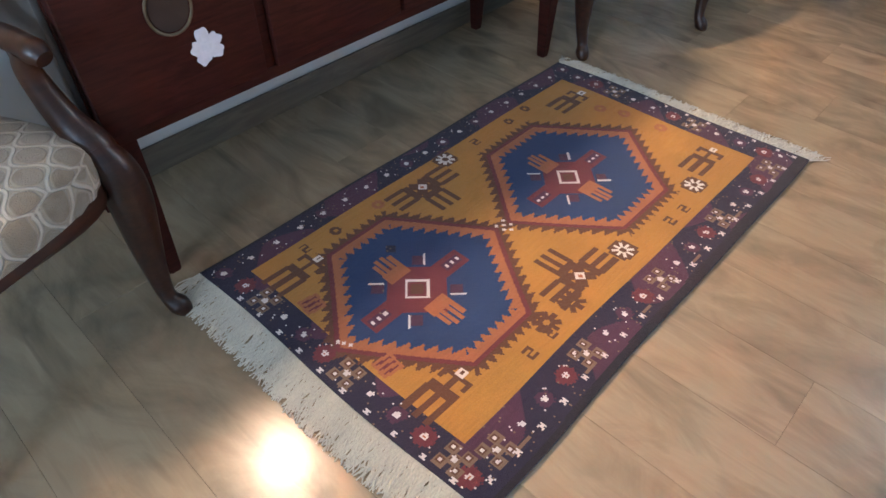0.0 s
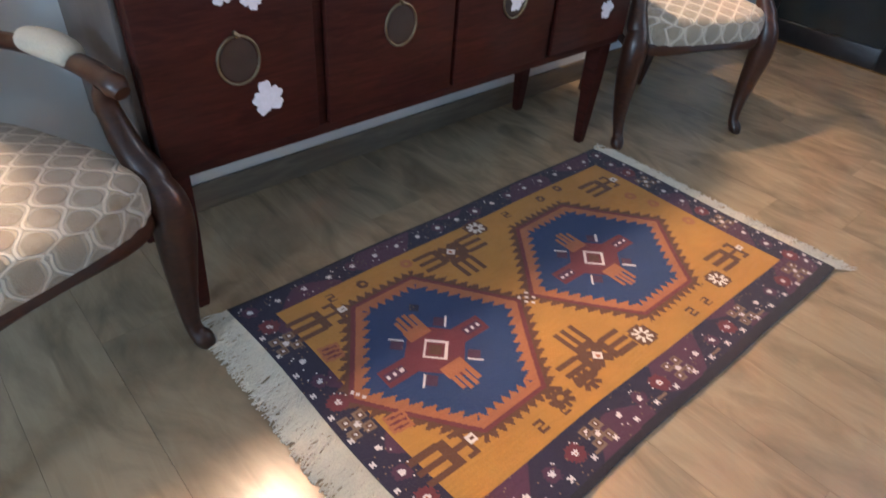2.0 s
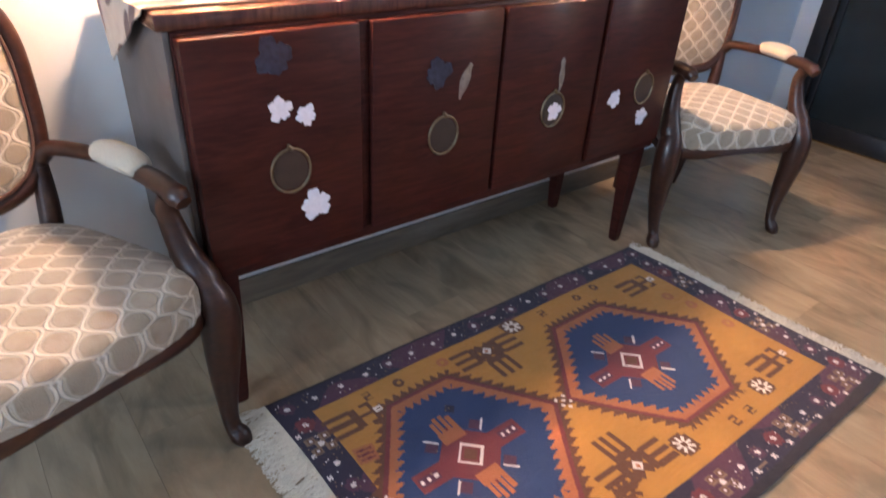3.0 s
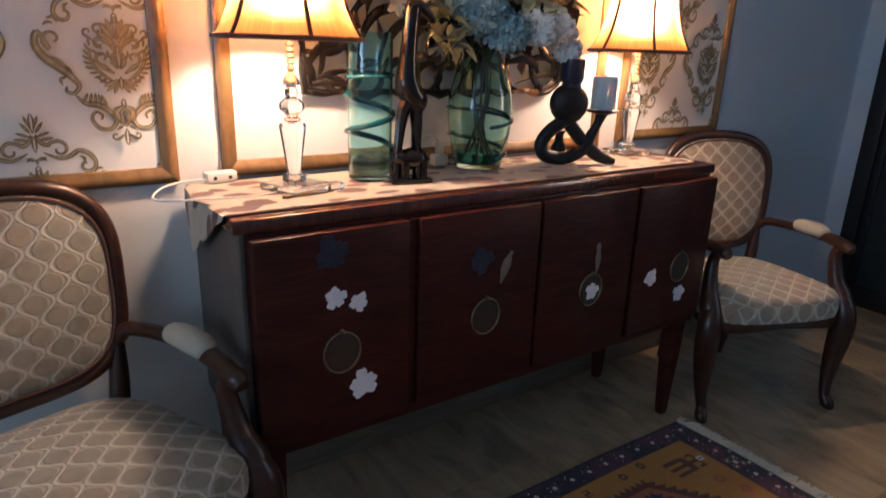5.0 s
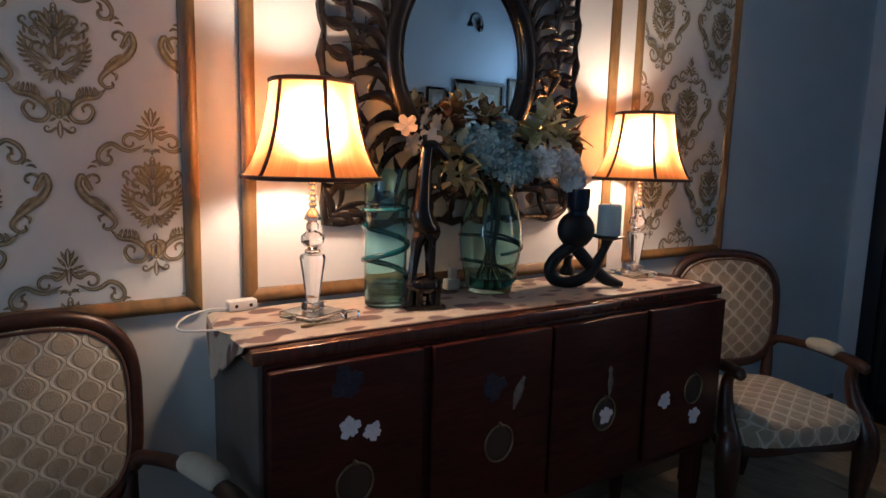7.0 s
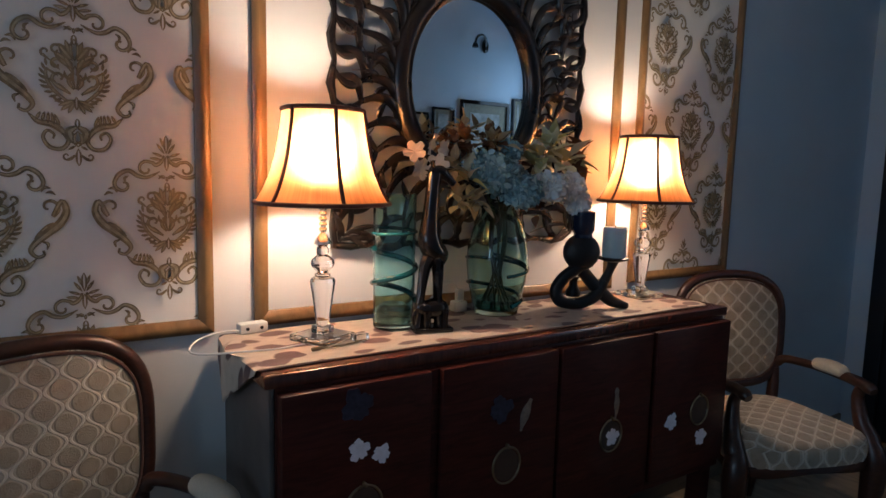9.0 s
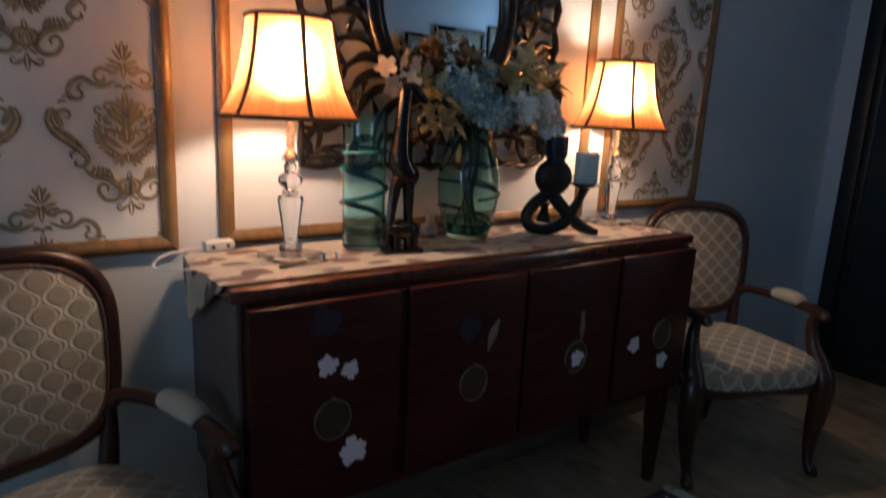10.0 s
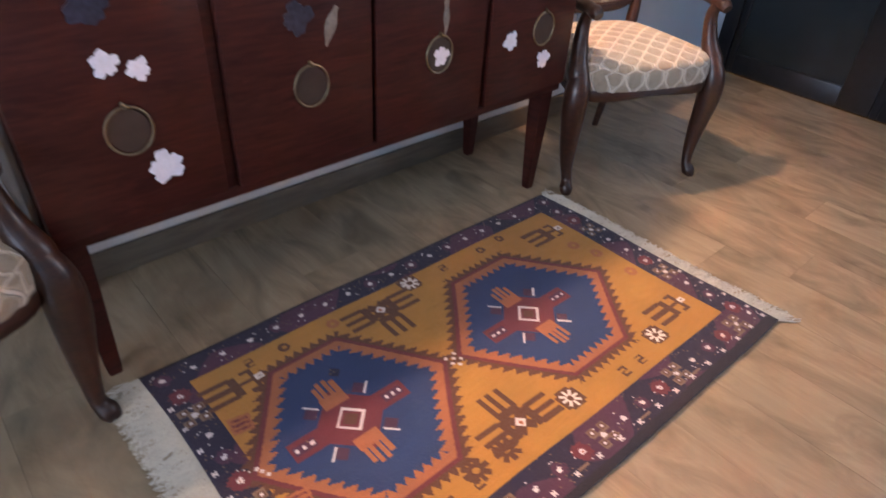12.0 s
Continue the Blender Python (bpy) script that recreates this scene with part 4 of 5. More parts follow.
            turned(L - 0.012, v + 0.026, -0.006, 0.006, -0.0022, 0.0022, a, WHITE)
    for i in range(nu):
        for j in range(nv):
            if g[i, j] in (1, 7) and rng.random() < 0.012:
                g[i, j] = SAND
    return g, nu, nv, L, W


rug = thing("rug", "hand-knotted ochre and navy rug with two blue medallions", "rug", pose(0.076, -0.437, 0))
grid, NU, NV, RL, RW = knots()
RU, RV = Vector((1.0, -0.008, 0)), Vector((0.032, -1.0, 0))


def rug_spot(u, v, z):
    wave = 0.0035 * math.sin(u * 5.0 + 1.0) * math.sin(v * 3.5) * (1 if 0.15 < v < 0.75 else 0.5)
    edge = 0.0025 * math.sin(u * 7 + 0.6) * (v / RW) + 0.002 * math.sin(u * 11)
    return RU * (u + 0.005 * math.sin(v * 9)) + RV * (v + edge) + Vector((0, 0, z + max(0.0, wave)))


me = bpy.data.meshes.new("knotted_field")
verts, faces, mats = [], [], []
for i in range(NU + 1):
    for j in range(NV + 1):
        verts.append(rug_spot(i * RL / NU, j * RW / NV, 0.0085))
for i in range(NU):
    for j in range(NV):
        a = i * (NV + 1) + j
        faces.append((a, a + 1, a + NV + 2, a + NV + 1))
        mats.append(int(grid[i, j]))
# thick edge down to the floor
loop = [(i, 0) for i in range(NU)] + [(NU, j) for j in range(NV)] + [(i, NV) for i in range(NU, 0, -1)] + [(0, j) for j in range(NV, 0, -1)]
base = len(verts)
for i, j in loop:
    p = rug_spot(i * RL / NU, j * RW / NV, 0.0)
    verts.append((p.x, p.y, 0.001))
for k in range(len(loop)):
    a, b = loop[k], loop[(k + 1) % len(loop)]
    faces.append((a[0] * (NV + 1) + a[1], b[0] * (NV + 1) + b[1], base + (k + 1) % len(loop), base + k))
    mats.append(9)
me.from_pydata(verts, [], faces)


def wool(name, colour):
    s = Shade(name, colour, 0.95, Sheen_Weight=0.15)
    v = s.coords()
    lo, hi = tuple(c * 0.72 for c in colour), tuple(min(1, c * 1.25) for c in colour)
    streak = s.noise(s.coords(scale=(6, 60, 1)), 3.0, 4)
    c = s.mix(0.5, s.ramp(s.noise(v, 7, 4), (0.3, lo), (0.7, hi)), s.ramp(streak, (0.3, lo), (0.7, hi)))
    s.colour(s.mix(0.35, c, s.ramp(s.noise(v, 330, 2), (0.3, lo), (0.7, hi))))
    s.bump(s.noise(v, 420, 2), 0.8, 0.003)
    return s.m


for nm, col in (("ochre", (0.42, 0.185, 0.035)), ("navy", (0.020, 0.013, 0.032)), ("blue", (0.014, 0.036, 0.105)), ("red", (0.15, 0.024, 0.030)), ("rust", (0.36, 0.115, 0.045)), ("brown", (0.115, 0.040, 0.020)), ("white", (0.68, 0.60, 0.56)), ("purple", (0.075, 0.022, 0.045)), ("sand", (0.20, 0.12, 0.075)), ("black", (0.016, 0.011, 0.016))):
    me.materials.append(wool("wool_" + nm, col))
me.polygons.foreach_set("material_index", mats)
me.update()
pile = new("knotted_field", me)
pile.parent = rug

for nm, u0, sign in (("fringe", 0.002, -1), ("fringe", RL - 0.002, 1)):
    bm = bmesh.new()
    rng = random.Random(7 + sign)
    for k in range(760 if sign < 0 else 560):
        v = RW * (k + rng.random()) / (760 if sign < 0 else 560)
        ln = (0.088 if sign < 0 else 0.058) * (0.80 + 0.3 * rng.random())
        skew = rng.gauss(0.018, 0.022)
        p = rug_spot(u0, v, 0.004)
        rows = []
        bend = rng.gauss(0, 0.008)
        for s in (0, 0.33, 0.66, 1.0):
            q = p + RU * (sign * ln * s) + RV * (skew * s + bend * math.sin(s * 3.1))
            q.z = 0.0045 * (1 - s) + 0.002 + 0.004 * rng.random() * (s > 0)
            rows.append((q.x, q.y, q.z, 0.0021 * (1 - 0.35 * s)))
        tube(bm, rows, 1, 4)
    fr = part(nm, bm, M_FRINGE, rug, "undyed wool fringe")


# ---- the mirror on the wall ----
MX, MZ = 0.735, 1.575
mirror = thing("mirror", "oval mirror in a dark openwork carved wooden frame", "mirror", pose(MX, -0.002, MZ))
OVX, OVZ = 0.222, 0.262
bm = bmesh.new()
prism(bm, [(1.03 * OVX * math.cos(i * math.pi / 36), 1.03 * OVZ * math.sin(i * math.pi / 36)) for i in range(72)], -0.016, -0.010)
part("mirror_glass", bm, M_MIRROR, mirror, "", False)
bm = bmesh.new()
tube(bm, [((OVX + 0.020) * math.cos(i * math.pi / 20), -0.024, (OVZ + 0.020) * math.sin(i * math.pi / 20), 0.030) for i in range(40)], 2, 12, 0.8, closed=True, up=(0, 1, 0))
tube(bm, [((OVX + 0.046) * math.cos(i * math.pi / 20), -0.020, (OVZ + 0.046) * math.sin(i * math.pi / 20), 0.010) for i in range(40)], 2, 8, closed=True, up=(0, 1, 0))
part("oval_ring", bm, M_CARVED, mirror)
HX, HZ = 0.445, 0.468


def rim(a):
    x, z = squircle(a, HX, HZ, 24.0)
    w = 1 + 0.012 * math.sin(26 * a)
    return x * w, z * w


def comma(bm, x, z, ang, length, r, turn, lift):
    """A carved leaf like a comma: a fat curled head and a tail that tapers off."""
    rows = []
    a = ang
    step = length / 9
    for k in range(10):
        s = k / 9
        fat = (0.5 + 1.0 * math.sin(min(1.0, s * 1.5) * math.pi) ** 0.8) * (1 - 0.55 * s)
        rows.append((x, -0.019 - lift * math.sin(s * math.pi), z, r * max(0.25, fat)))
        a += turn * (0.25 + 1.9 * (1 - s) ** 2) / 9
        x += step * math.cos(a)
        z += step * math.sin(a)
    tube(bm, rows, 2, 7, 0.6, up=(0, 1, 0))


def strand(bm, p, q, bow, r0, r1, lift):
    """A carved stem from p to q, bowed to one side, thickest in its middle."""
    dx, dz = q[0] - p[0], q[1] - p[1]
    rows = []
    for k in range(7):
        s = k / 6
        o = bow * math.sin(math.pi * s)
        rows.append((p[0] + dx * s - dz * o, -0.016 - lift * math.sin(math.pi * s), p[1] + dz * s + dx * o, r0 + (r1 - r0) * math.sin(math.pi * min(1, s * 1.15))))
    tube(bm, rows, 2, 8, 0.75, up=(0, 1, 0))


bm = bmesh.new()
rng = random.Random(11)
STEMS = 42
for k in range(STEMS):
    a = 2 * math.pi * (k + 0.5) / STEMS
    side = math.cos(a)
    up = 0.30 * side
    xi, zi = (OVX + 0.038) * math.cos(a), (OVZ + 0.038) * math.sin(a)
    xo, zo = rim(a + up)
    f = rng.uniform(0.46, 0.60)
    bow = (0.24 if side > 0 else -0.24) * rng.uniform(0.7, 1.2)
    fork = (xi + (xo - xi) * f, zi + (zo - zi) * f)
    strand(bm, (xi, zi), fork, bow, 0.0080, 0.0145, 0.012)
    for d, w in ((-0.052, 0.0125), (0.056, 0.0130)):
        strand(bm, fork, rim(a + up + d * (1 if side > 0 else -1) * rng.uniform(0.8, 1.2)), (bow if d > 0 else -bow) * 1.3, 0.0065, w, 0.010)
    # a curled leaf between two stems
    b = a + math.pi / STEMS
    g = rng.uniform(0.10, 0.50)
    xj, zj = (OVX + 0.045) * math.cos(b), (OVZ + 0.045) * math.sin(b)
    xr, zr = rim(b + up)
    out = math.atan2(zr - zj, xr - xj)
    comma(bm, xj + (xr - xj) * g, zj + (zr - zj) * g, out + 0.5 * side, 0.085 * rng.uniform(0.8, 1.1), 0.0085, rng.choice((-1, 1)) * rng.uniform(1.4, 2.4), 0.012)
# grooved acanthus sprays half way up each side and over the oval
for px, pz, ang in ((-0.36, 0.17, 1.9), (0.36, 0.17, 1.25), (-0.33, -0.02, 1.9), (0.33, -0.02, 1.25), (-0.34, 0.33, 0.9), (0.34, 0.33, 2.25), (-0.35, -0.22, 2.0), (0.35, -0.22, 1.15)):
    for k in range(5):
        comma(bm, px + 0.011 * (k - 2), pz + 0.006 * abs(k - 2), ang + 0.16 * (k - 2), 0.11 - 0.012 * abs(k - 2), 0.0066, 0.5 * (k - 2), 0.014)
# a fan of leaves fills each corner
for sx in (-1, 1):
    for sz in (-1, 1):
        for k in range(1, 8):
            ang = math.atan2(-sz, -sx) + (k - 4) * 0.27
            d = 0.012 * (k % 3)
            comma(bm, sx * (0.425 - d), sz * (0.448 - d), ang, 0.17 - 0.012 * abs(k - 4), 0.0066, 0.9 * (1 if k > 4 else -1), 0.012)
for v in bm.verts:
    k = max(abs(v.co.x) / 0.448, abs(v.co.z) / 0.470)
    if k > 1:
        v.co.x, v.co.z = v.co.x / k, v.co.z / k
part("openwork_leaves", bm, M_CARVED, mirror)
bm = bmesh.new()
tube(bm, [(*(lambda p: (p[0], -0.016, p[1]))(rim(2 * math.pi * i / 96)), 0.0105 + 0.003 * math.sin(i * 1.7)) for i in range(96)], 1, 8, 1.0, closed=True, up=(0, 1, 0))
part("outer_rail", bm, M_CARVED, mirror)


# ---- table runner on the sideboard ----
def hang(y):
    pts = [(-0.40, 0.0), (-0.365, 0.010), (-0.33, 0.028), (-0.27, 0.058), (-0.20, 0.098), (-0.145, 0.134), (-0.125, 0.138), (-0.10, 0.112), (-0.075, 0.074), (-0.05, 0.040), (0.0, 0.0)]
    for (a, p), (b, q) in zip(pts, pts[1:]):
        if a <= y <= b:
            return p + (q - p) * (y - a) / (b - a)
    return 0.0


runner = thing("table_runner", "beige table runner with brown leaf print over the sideboard", "table runner", pose(0, 0, SB_TOP))
bm = bmesh.new()
ny, nx = 44, 70
sheet = []
for j in range(ny + 1):
    y = -0.368 + 0.312 * j / ny
    row = []
    h = hang(y)
    for i in range(nx + 1 + 12):
        z = 0.0035 + 0.0012 * math.sin(i * 0.5 + j * 0.21) * math.sin(j * 0.33)
        if i <= nx:
            x = 1.455 + 0.02 * math.sin(j * 0.2) - (1.455 + 0.016) * i / nx
            row.append(bm.verts.new((x, y + 0.004 * math.sin(x * 6), max(z, 0.0022))))
        else:
            s = (i - nx) / 12 * h
            lift = 0.006 * min(1, s / 0.03) * (1.1 + 0.8 * math.sin(y * 30))
            row.append(bm.verts.new((-0.0175 - lift, y, 0.002 - s)))
    sheet.append(row)
for a, b in zip(sheet, sheet[1:]):
    for i in range(len(a) - 1):
        bm.faces.new((a[i], a[i + 1], b[i + 1], b[i]))
ob = part("cloth", bm, M_RUNNER, runner)
mod = ob.modifiers.new("thickness", "SOLIDIFY")
mod.thickness, mod.offset = 0.0016, 1.0
bm = bmesh.new()
tube(bm, [(x, -0.3685 + 0.004 * math.sin(x * 6), 0.0042, 0.0022) for x in (1.45 - 1.462 * i / 40 for i in range(41))], 1, 6)
part("front_hem", bm, cloth("runner_hem", (0.30, 0.20, 0.14), 0.2), runner, "brown stitched hem")
CLOTH = SB_TOP + 0.0056


# ---- lamps ----
def bulb_material():
    s = Shade("lit_bulb", (1, 0.8, 0.5), 0.4)
    s.set("Emission Color", (1.0, 0.82, 0.62, 1))
    s.set("Emission Strength", BULB)
    return s.m


BULB = 175.0
M_BULB = bulb_material()


def build_lamp(label):
    ob = thing("table_lamp", label, "table lamp", None, "pair of table lamps")
    bm = bmesh.new()
    box(bm, -0.056, 0.056, -0.056, 0.056, 0.0, 0.016, 0.004)
    part("base_plate", bm, M_CRYSTAL, ob, "clear crystal base plate", False)
    bm = bmesh.new()
    box(bm, -0.020, 0.020, -0.020, 0.020, 0.0165, 0.036, 0.004)
    part("base_block", bm, M_CRYSTAL, ob, "", False)
    bm = bmesh.new()
    solid_lathe(bm, [(0.013, 0.0365), (0.016, 0.046), (0.030, 0.142), (0.027, 0.150)], segments=8)
    part("column", bm, M_CRYSTAL, ob, "faceted crystal column", False)
    bm = bmesh.new()
    solid_lathe(bm, [(0.010, 0.1505), (0.018, 0.154), (0.018, 0.160), (0.012, 0.164), (0.026, 0.178), (0.028, 0.186), (0.026, 0.194), (0.012, 0.206), (0.014, 0.210), (0.014, 0.222), (0.010, 0.226)], segments=8)
    part("faceted_ball", bm, M_CRYSTAL, ob, "faceted crystal ball", False)
    bm = bmesh.new()
    prof = [(0.010, 0.2265), (0.021, 0.232), (0.019, 0.240), (0.011, 0.252), (0.006, 0.258)]
    for k in range(5):
        z = 0.262 + k * 0.0125
        prof += [(0.0085, z), (0.0105, z + 0.004), (0.0085, z + 0.008), (0.006, z + 0.0105)]
    prof += [(0.010, 0.326), (0.016, 0.336), (0.017, 0.344), (0.006, 0.346), (0.006, 0.352), (0.009, 0.354), (0.009, 0.370), (0.014, 0.374), (0.014, 0.392), (0.004, 0.393)]
    solid_lathe(bm, prof, segments=20)
    part("neck", bm, M_CHROME, ob, "turned chrome neck and lamp holder")
    bm = bmesh.new()
    solid_lathe(bm, [(0.011, 0.3935), (0.013, 0.406), (0.020, 0.428), (0.029, 0.448), (0.031, 0.464), (0.027, 0.480), (0.015, 0.492), (0.004, 0.495)], segments=16)
    part("bulb", bm, M_BULB, ob, "glowing warm bulb")
    # bell shade: six panels of pleated silk
    prof = [(0.158, 0.328), (0.150, 0.337), (0.137, 0.360), (0.122, 0.395), (0.110, 0.438), (0.102, 0.482), (0.096, 0.522), (0.094, 0.543)]
    bm = bmesh.new()

    def hexed(a):
        return 1.0 - 0.045 * (1 - abs(math.cos(3 * a)) ** 0.6)

    rows = lathe(bm, prof, segments=72, ring=hexed)
    lay = bm.loops.layers.uv.verify()
    for f in bm.faces:
        for l in f.loops:
            l[lay].uv = (math.atan2(l.vert.co.y, l.vert.co.x) / (2 * math.pi), l.vert.co.z)
    shade = part("shade", bm, M_SILK, ob, "pleated amber silk bell shade")
    for r, z, w in ((0.1575, 0.329, 0.0052), (0.0935, 0.542, 0.0055)):
        bm = bmesh.new()
        tube(bm, [(r * hexed(a) * math.cos(a), r * hexed(a) * math.sin(a), z, w) for a in (2 * math.pi * i / 72 for i in range(72))], 1, 8, closed=True)
        part("trim", bm, M_TRIM, shade, "dark brown trim")
    for k in range(6):
        bm = bmesh.new()
        a = k * math.pi / 3
        tube(bm, [((r + 0.001) * math.cos(a), (r + 0.001) * math.sin(a), z, 0.0048) for r, z in prof], 2, 6)
        part("rib", bm, M_TRIM, shade)
    bm = bmesh.new()
    for a in (0.3, 2.394, 4.489):
        tube(bm, [(0.006 * math.cos(a), 0.006 * math.sin(a), 0.353, 0.0014), (0.040 * math.cos(a), 0.040 * math.sin(a), 0.40, 0.0014), (0.052 * math.cos(a), 0.052 * math.sin(a), 0.50, 0.0014), (0.0925 * math.cos(a), 0.0925 * math.sin(a), 0.540, 0.0014)], 4, 6)
    part("shade_carrier", bm, M_CHROME, ob)
    return ob


lamp_l = build_lamp("lit crystal table lamp with amber bell shade beside a plug block")
lamp_l.matrix_world = pose(0.190, -0.205, CLOTH, 0, 0, 25)
lamp_r = copy_thing(lamp_l, pose(1.366, -0.165, CLOTH, 0, 0, -3))
tagged(lamp_r, "lit crystal table lamp with amber bell shade behind the candle")


# ---- vases ----
def vase(name, label, profile, wall_t, material, where):
    ob = thing(name, label, "vase", pose(*where))
    bm = bmesh.new()
    inner = [(max(r - wall_t, 0.003), z) for r, z in profile[1:]]
    inner[0] = (inner[0][0], profile[0][1] + 0.016)
    rows = lathe(bm, profile + inner[::-1], segments=40)
    bm.faces.new(rows[0][::-1])
    bm.faces.new(rows[-1])
    part("glass_body", bm, material, ob)
    return ob


def trail(parent, radius_at, z0, z1, turns, start, r):
    bm = bmesh.new()
    rows = []
    n = int(18 * abs(turns)) + 2
    for i in range(n + 1):
        z = z0 + (z1 - z0) * i / n
        a = start + 2 * math.pi * turns * i / n
        k = radius_at(z) + 0.001
        rows.append((k * math.cos(a), k * math.sin(a), z, r))
    tube(bm, rows, 2, 8)
    part("glass_trail", bm, M_TEAL_TRAIL, parent, "dark teal trailed glass line")


tall = vase("cylinder_vase", "tall teal glass cylinder vase with spiral lines", [(0.048, 0.0), (0.053, 0.004), (0.054, 0.02), (0.055, 0.18), (0.056, 0.345), (0.056, 0.350)], 0.004, M_TEAL_GLASS, (0.402, -0.168, CLOTH))
trail(tall, lambda z: 0.0555, 0.210, 0.072, -1.6, math.pi, 0.0075)
trail(tall, lambda z: 0.0555, 0.258, 0.246, -0.9, 2.0, 0.0045)

BELLY = [(0.060, 0.0), (0.065, 0.004), (0.073, 0.04), (0.086, 0.10), (0.091, 0.15), (0.087, 0.20), (0.074, 0.25), (0.058, 0.285), (0.050, 0.305), (0.054, 0.315)]


def belly(z):
    for (r0, a), (r1, b) in zip(BELLY, BELLY[1:]):
        if a <= z <= b:
            return r0 + (r1 - r0) * (z - a) / (b - a)
    return 0.05


bm = bmesh.new()
solid_lathe(bm, [(0.034, 0.0165), (0.046, 0.020), (0.047, 0.050), (0.030, 0.062), (0.008, 0.056)], segments=28)
part("glass_foot", bm, glass("smoky_brown_glass", (0.42, 0.34, 0.22), 0.05), tall, "thick smoky brown glass foot")

bulgy = vase("flower_vase", "bulging grey-green glass vase with trailed teal lines", BELLY, 0.004, M_SMOKE_GLASS, (0.752, -0.152, CLOTH))
bm = bmesh.new()
solid_lathe(bm, [(0.052, 0.0165), (0.062, 0.022), (0.067, 0.036), (0.060, 0.044), (0.030, 0.040)], segments=32)
part("glass_foot", bm, glass("deep_teal_glass", (0.12, 0.42, 0.38), 0.02), bulgy, "thick deep teal glass foot")
trail(bulgy, belly, 0.100, 0.030, -0.75, math.pi, 0.0058)
trail(bulgy, belly, 0.170, 0.120, -0.8, math.pi, 0.0050)
trail(bulgy, belly, 0.120, 0.165, 0.45, 4.6, 0.0042)

# ---- flowers ----
FX, FY, FZ = 0.752, -0.152, CLOTH
flowers = thing("flower_arrangement", "artificial bouquet of blue and white hydrangeas with cream blossoms", "flowers", pose(FX, FY, FZ + 0.02))


def leaf(bm, base, way, length, width, droop, rng, segs=5):
    """A pointed leaf folded along its rib."""
    way = way.normalized()
    side = way.cross(Vector((0, 0, 1)))
    if side.length < 0.05:
        side = Vector((1, 0, 0))
    side = (side.normalized() + Vector((rng.uniform(-0.4, 0.4), rng.uniform(-0.4, 0.4), rng.uniform(-0.5, 0.5)))).normalized()
    side = (side - way * side.dot(way)).normalized()
    up = side.cross(way)
    mid, l, r = [], [], []
    for i in range(segs + 1):
        s = i / segs
        c = base + way * (length * s) + up * (-droop * length * s * s)
        w = width * math.sin(math.pi * min(0.98, s ** 0.8 + 0.02)) * 0.5
        mid.append(bm.verts.new(c))
        l.append(bm.verts.new(c + side * w + up * w * 0.35))
        r.append(bm.verts.new(c - side * w + up * w * 0.35))
    for i in range(segs):
        bm.faces.new((mid[i], mid[i + 1], l[i + 1], l[i]))
        bm.faces.new((r[i], r[i + 1], mid[i + 1], mid[i]))


def floret(bm, c, n, size, rng, petals=4):
    n = n.normalized()
    t = n.orthogonal().normalized()
    t = Matrix.Rotation(rng.uniform(0, 6.28), 3, n) @ t
    for k in range(petals):
        d = Matrix.Rotation(2 * math.pi * k / petals, 3, n) @ t
        s = n.cross(d)
        q = [c + n * 0.001, c + d * size * 0.5 + s * size * 0.40 + n * size * 0.12, c + d * size * 0.95 + s * size * 0.26 + n * size * rng.uniform(0.1, 0.4), c + d * size * 1.02 + n * size * rng.uniform(0.05, 0.3), c + d * size * 0.95 - s * size * 0.26 + n * size * rng.uniform(0.1, 0.4), c + d * size * 0.5 - s * size * 0.40 + n * size * 0.12]
        vs = [bm.verts.new(p) for p in q]
        for i in range(1, 5):
            bm.faces.new((vs[0], vs[i], vs[i + 1]))


def foliage(name, tones, rough=0.65):
    s = Shade(name, tones[0], rough)
    g = s.node("ShaderNodeNewGeometry")
    c = s.ramp(g.outputs["Random Per Island"], *[(i / max(1, len(tones) - 1), t) for i, t in enumerate(tones)])
    v = s.coords()
    s.colour(s.mix(s.math("MULTIPLY", s.noise(v, 60, 3), 0.35), c, tuple(x * 0.6 for x in tones[-1])))
    s.bump(s.noise(v, 240, 3), 0.3, 0.001)
    return s.m


M_BLUE_PETAL = foliage("blue_hydrangea_petals", [(0.09, 0.22, 0.27), (0.22, 0.42, 0.47), (0.46, 0.66, 0.69)])
M_WHITE_PETAL = foliage("pale_blue_petals", [(0.76, 0.82, 0.82), (0.88, 0.90, 0.88), (0.93, 0.93, 0.91)])
M_CREAM_PETAL = foliage("cream_petals", [(0.84, 0.72, 0.58), (0.90, 0.82, 0.70)])
M_RUST_LEAF = foliage("rust_leaves", [(0.13, 0.045, 0.018), (0.22, 0.095, 0.04), (0.30, 0.16, 0.07)])
M_VARIEGATED = foliage("yellow_green_leaves", [(0.50, 0.46, 0.18), (0.78, 0.72, 0.42), (0.88, 0.84, 0.62)])
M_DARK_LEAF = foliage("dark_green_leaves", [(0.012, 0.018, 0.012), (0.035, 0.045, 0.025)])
M_TAN_LEAF = foliage("tan_leaves", [(0.44, 0.32, 0.17), (0.66, 0.56, 0.37)])


def at_world(x, y, z):
    return Vector((x - FX, y - FY, z - FZ - 0.02))


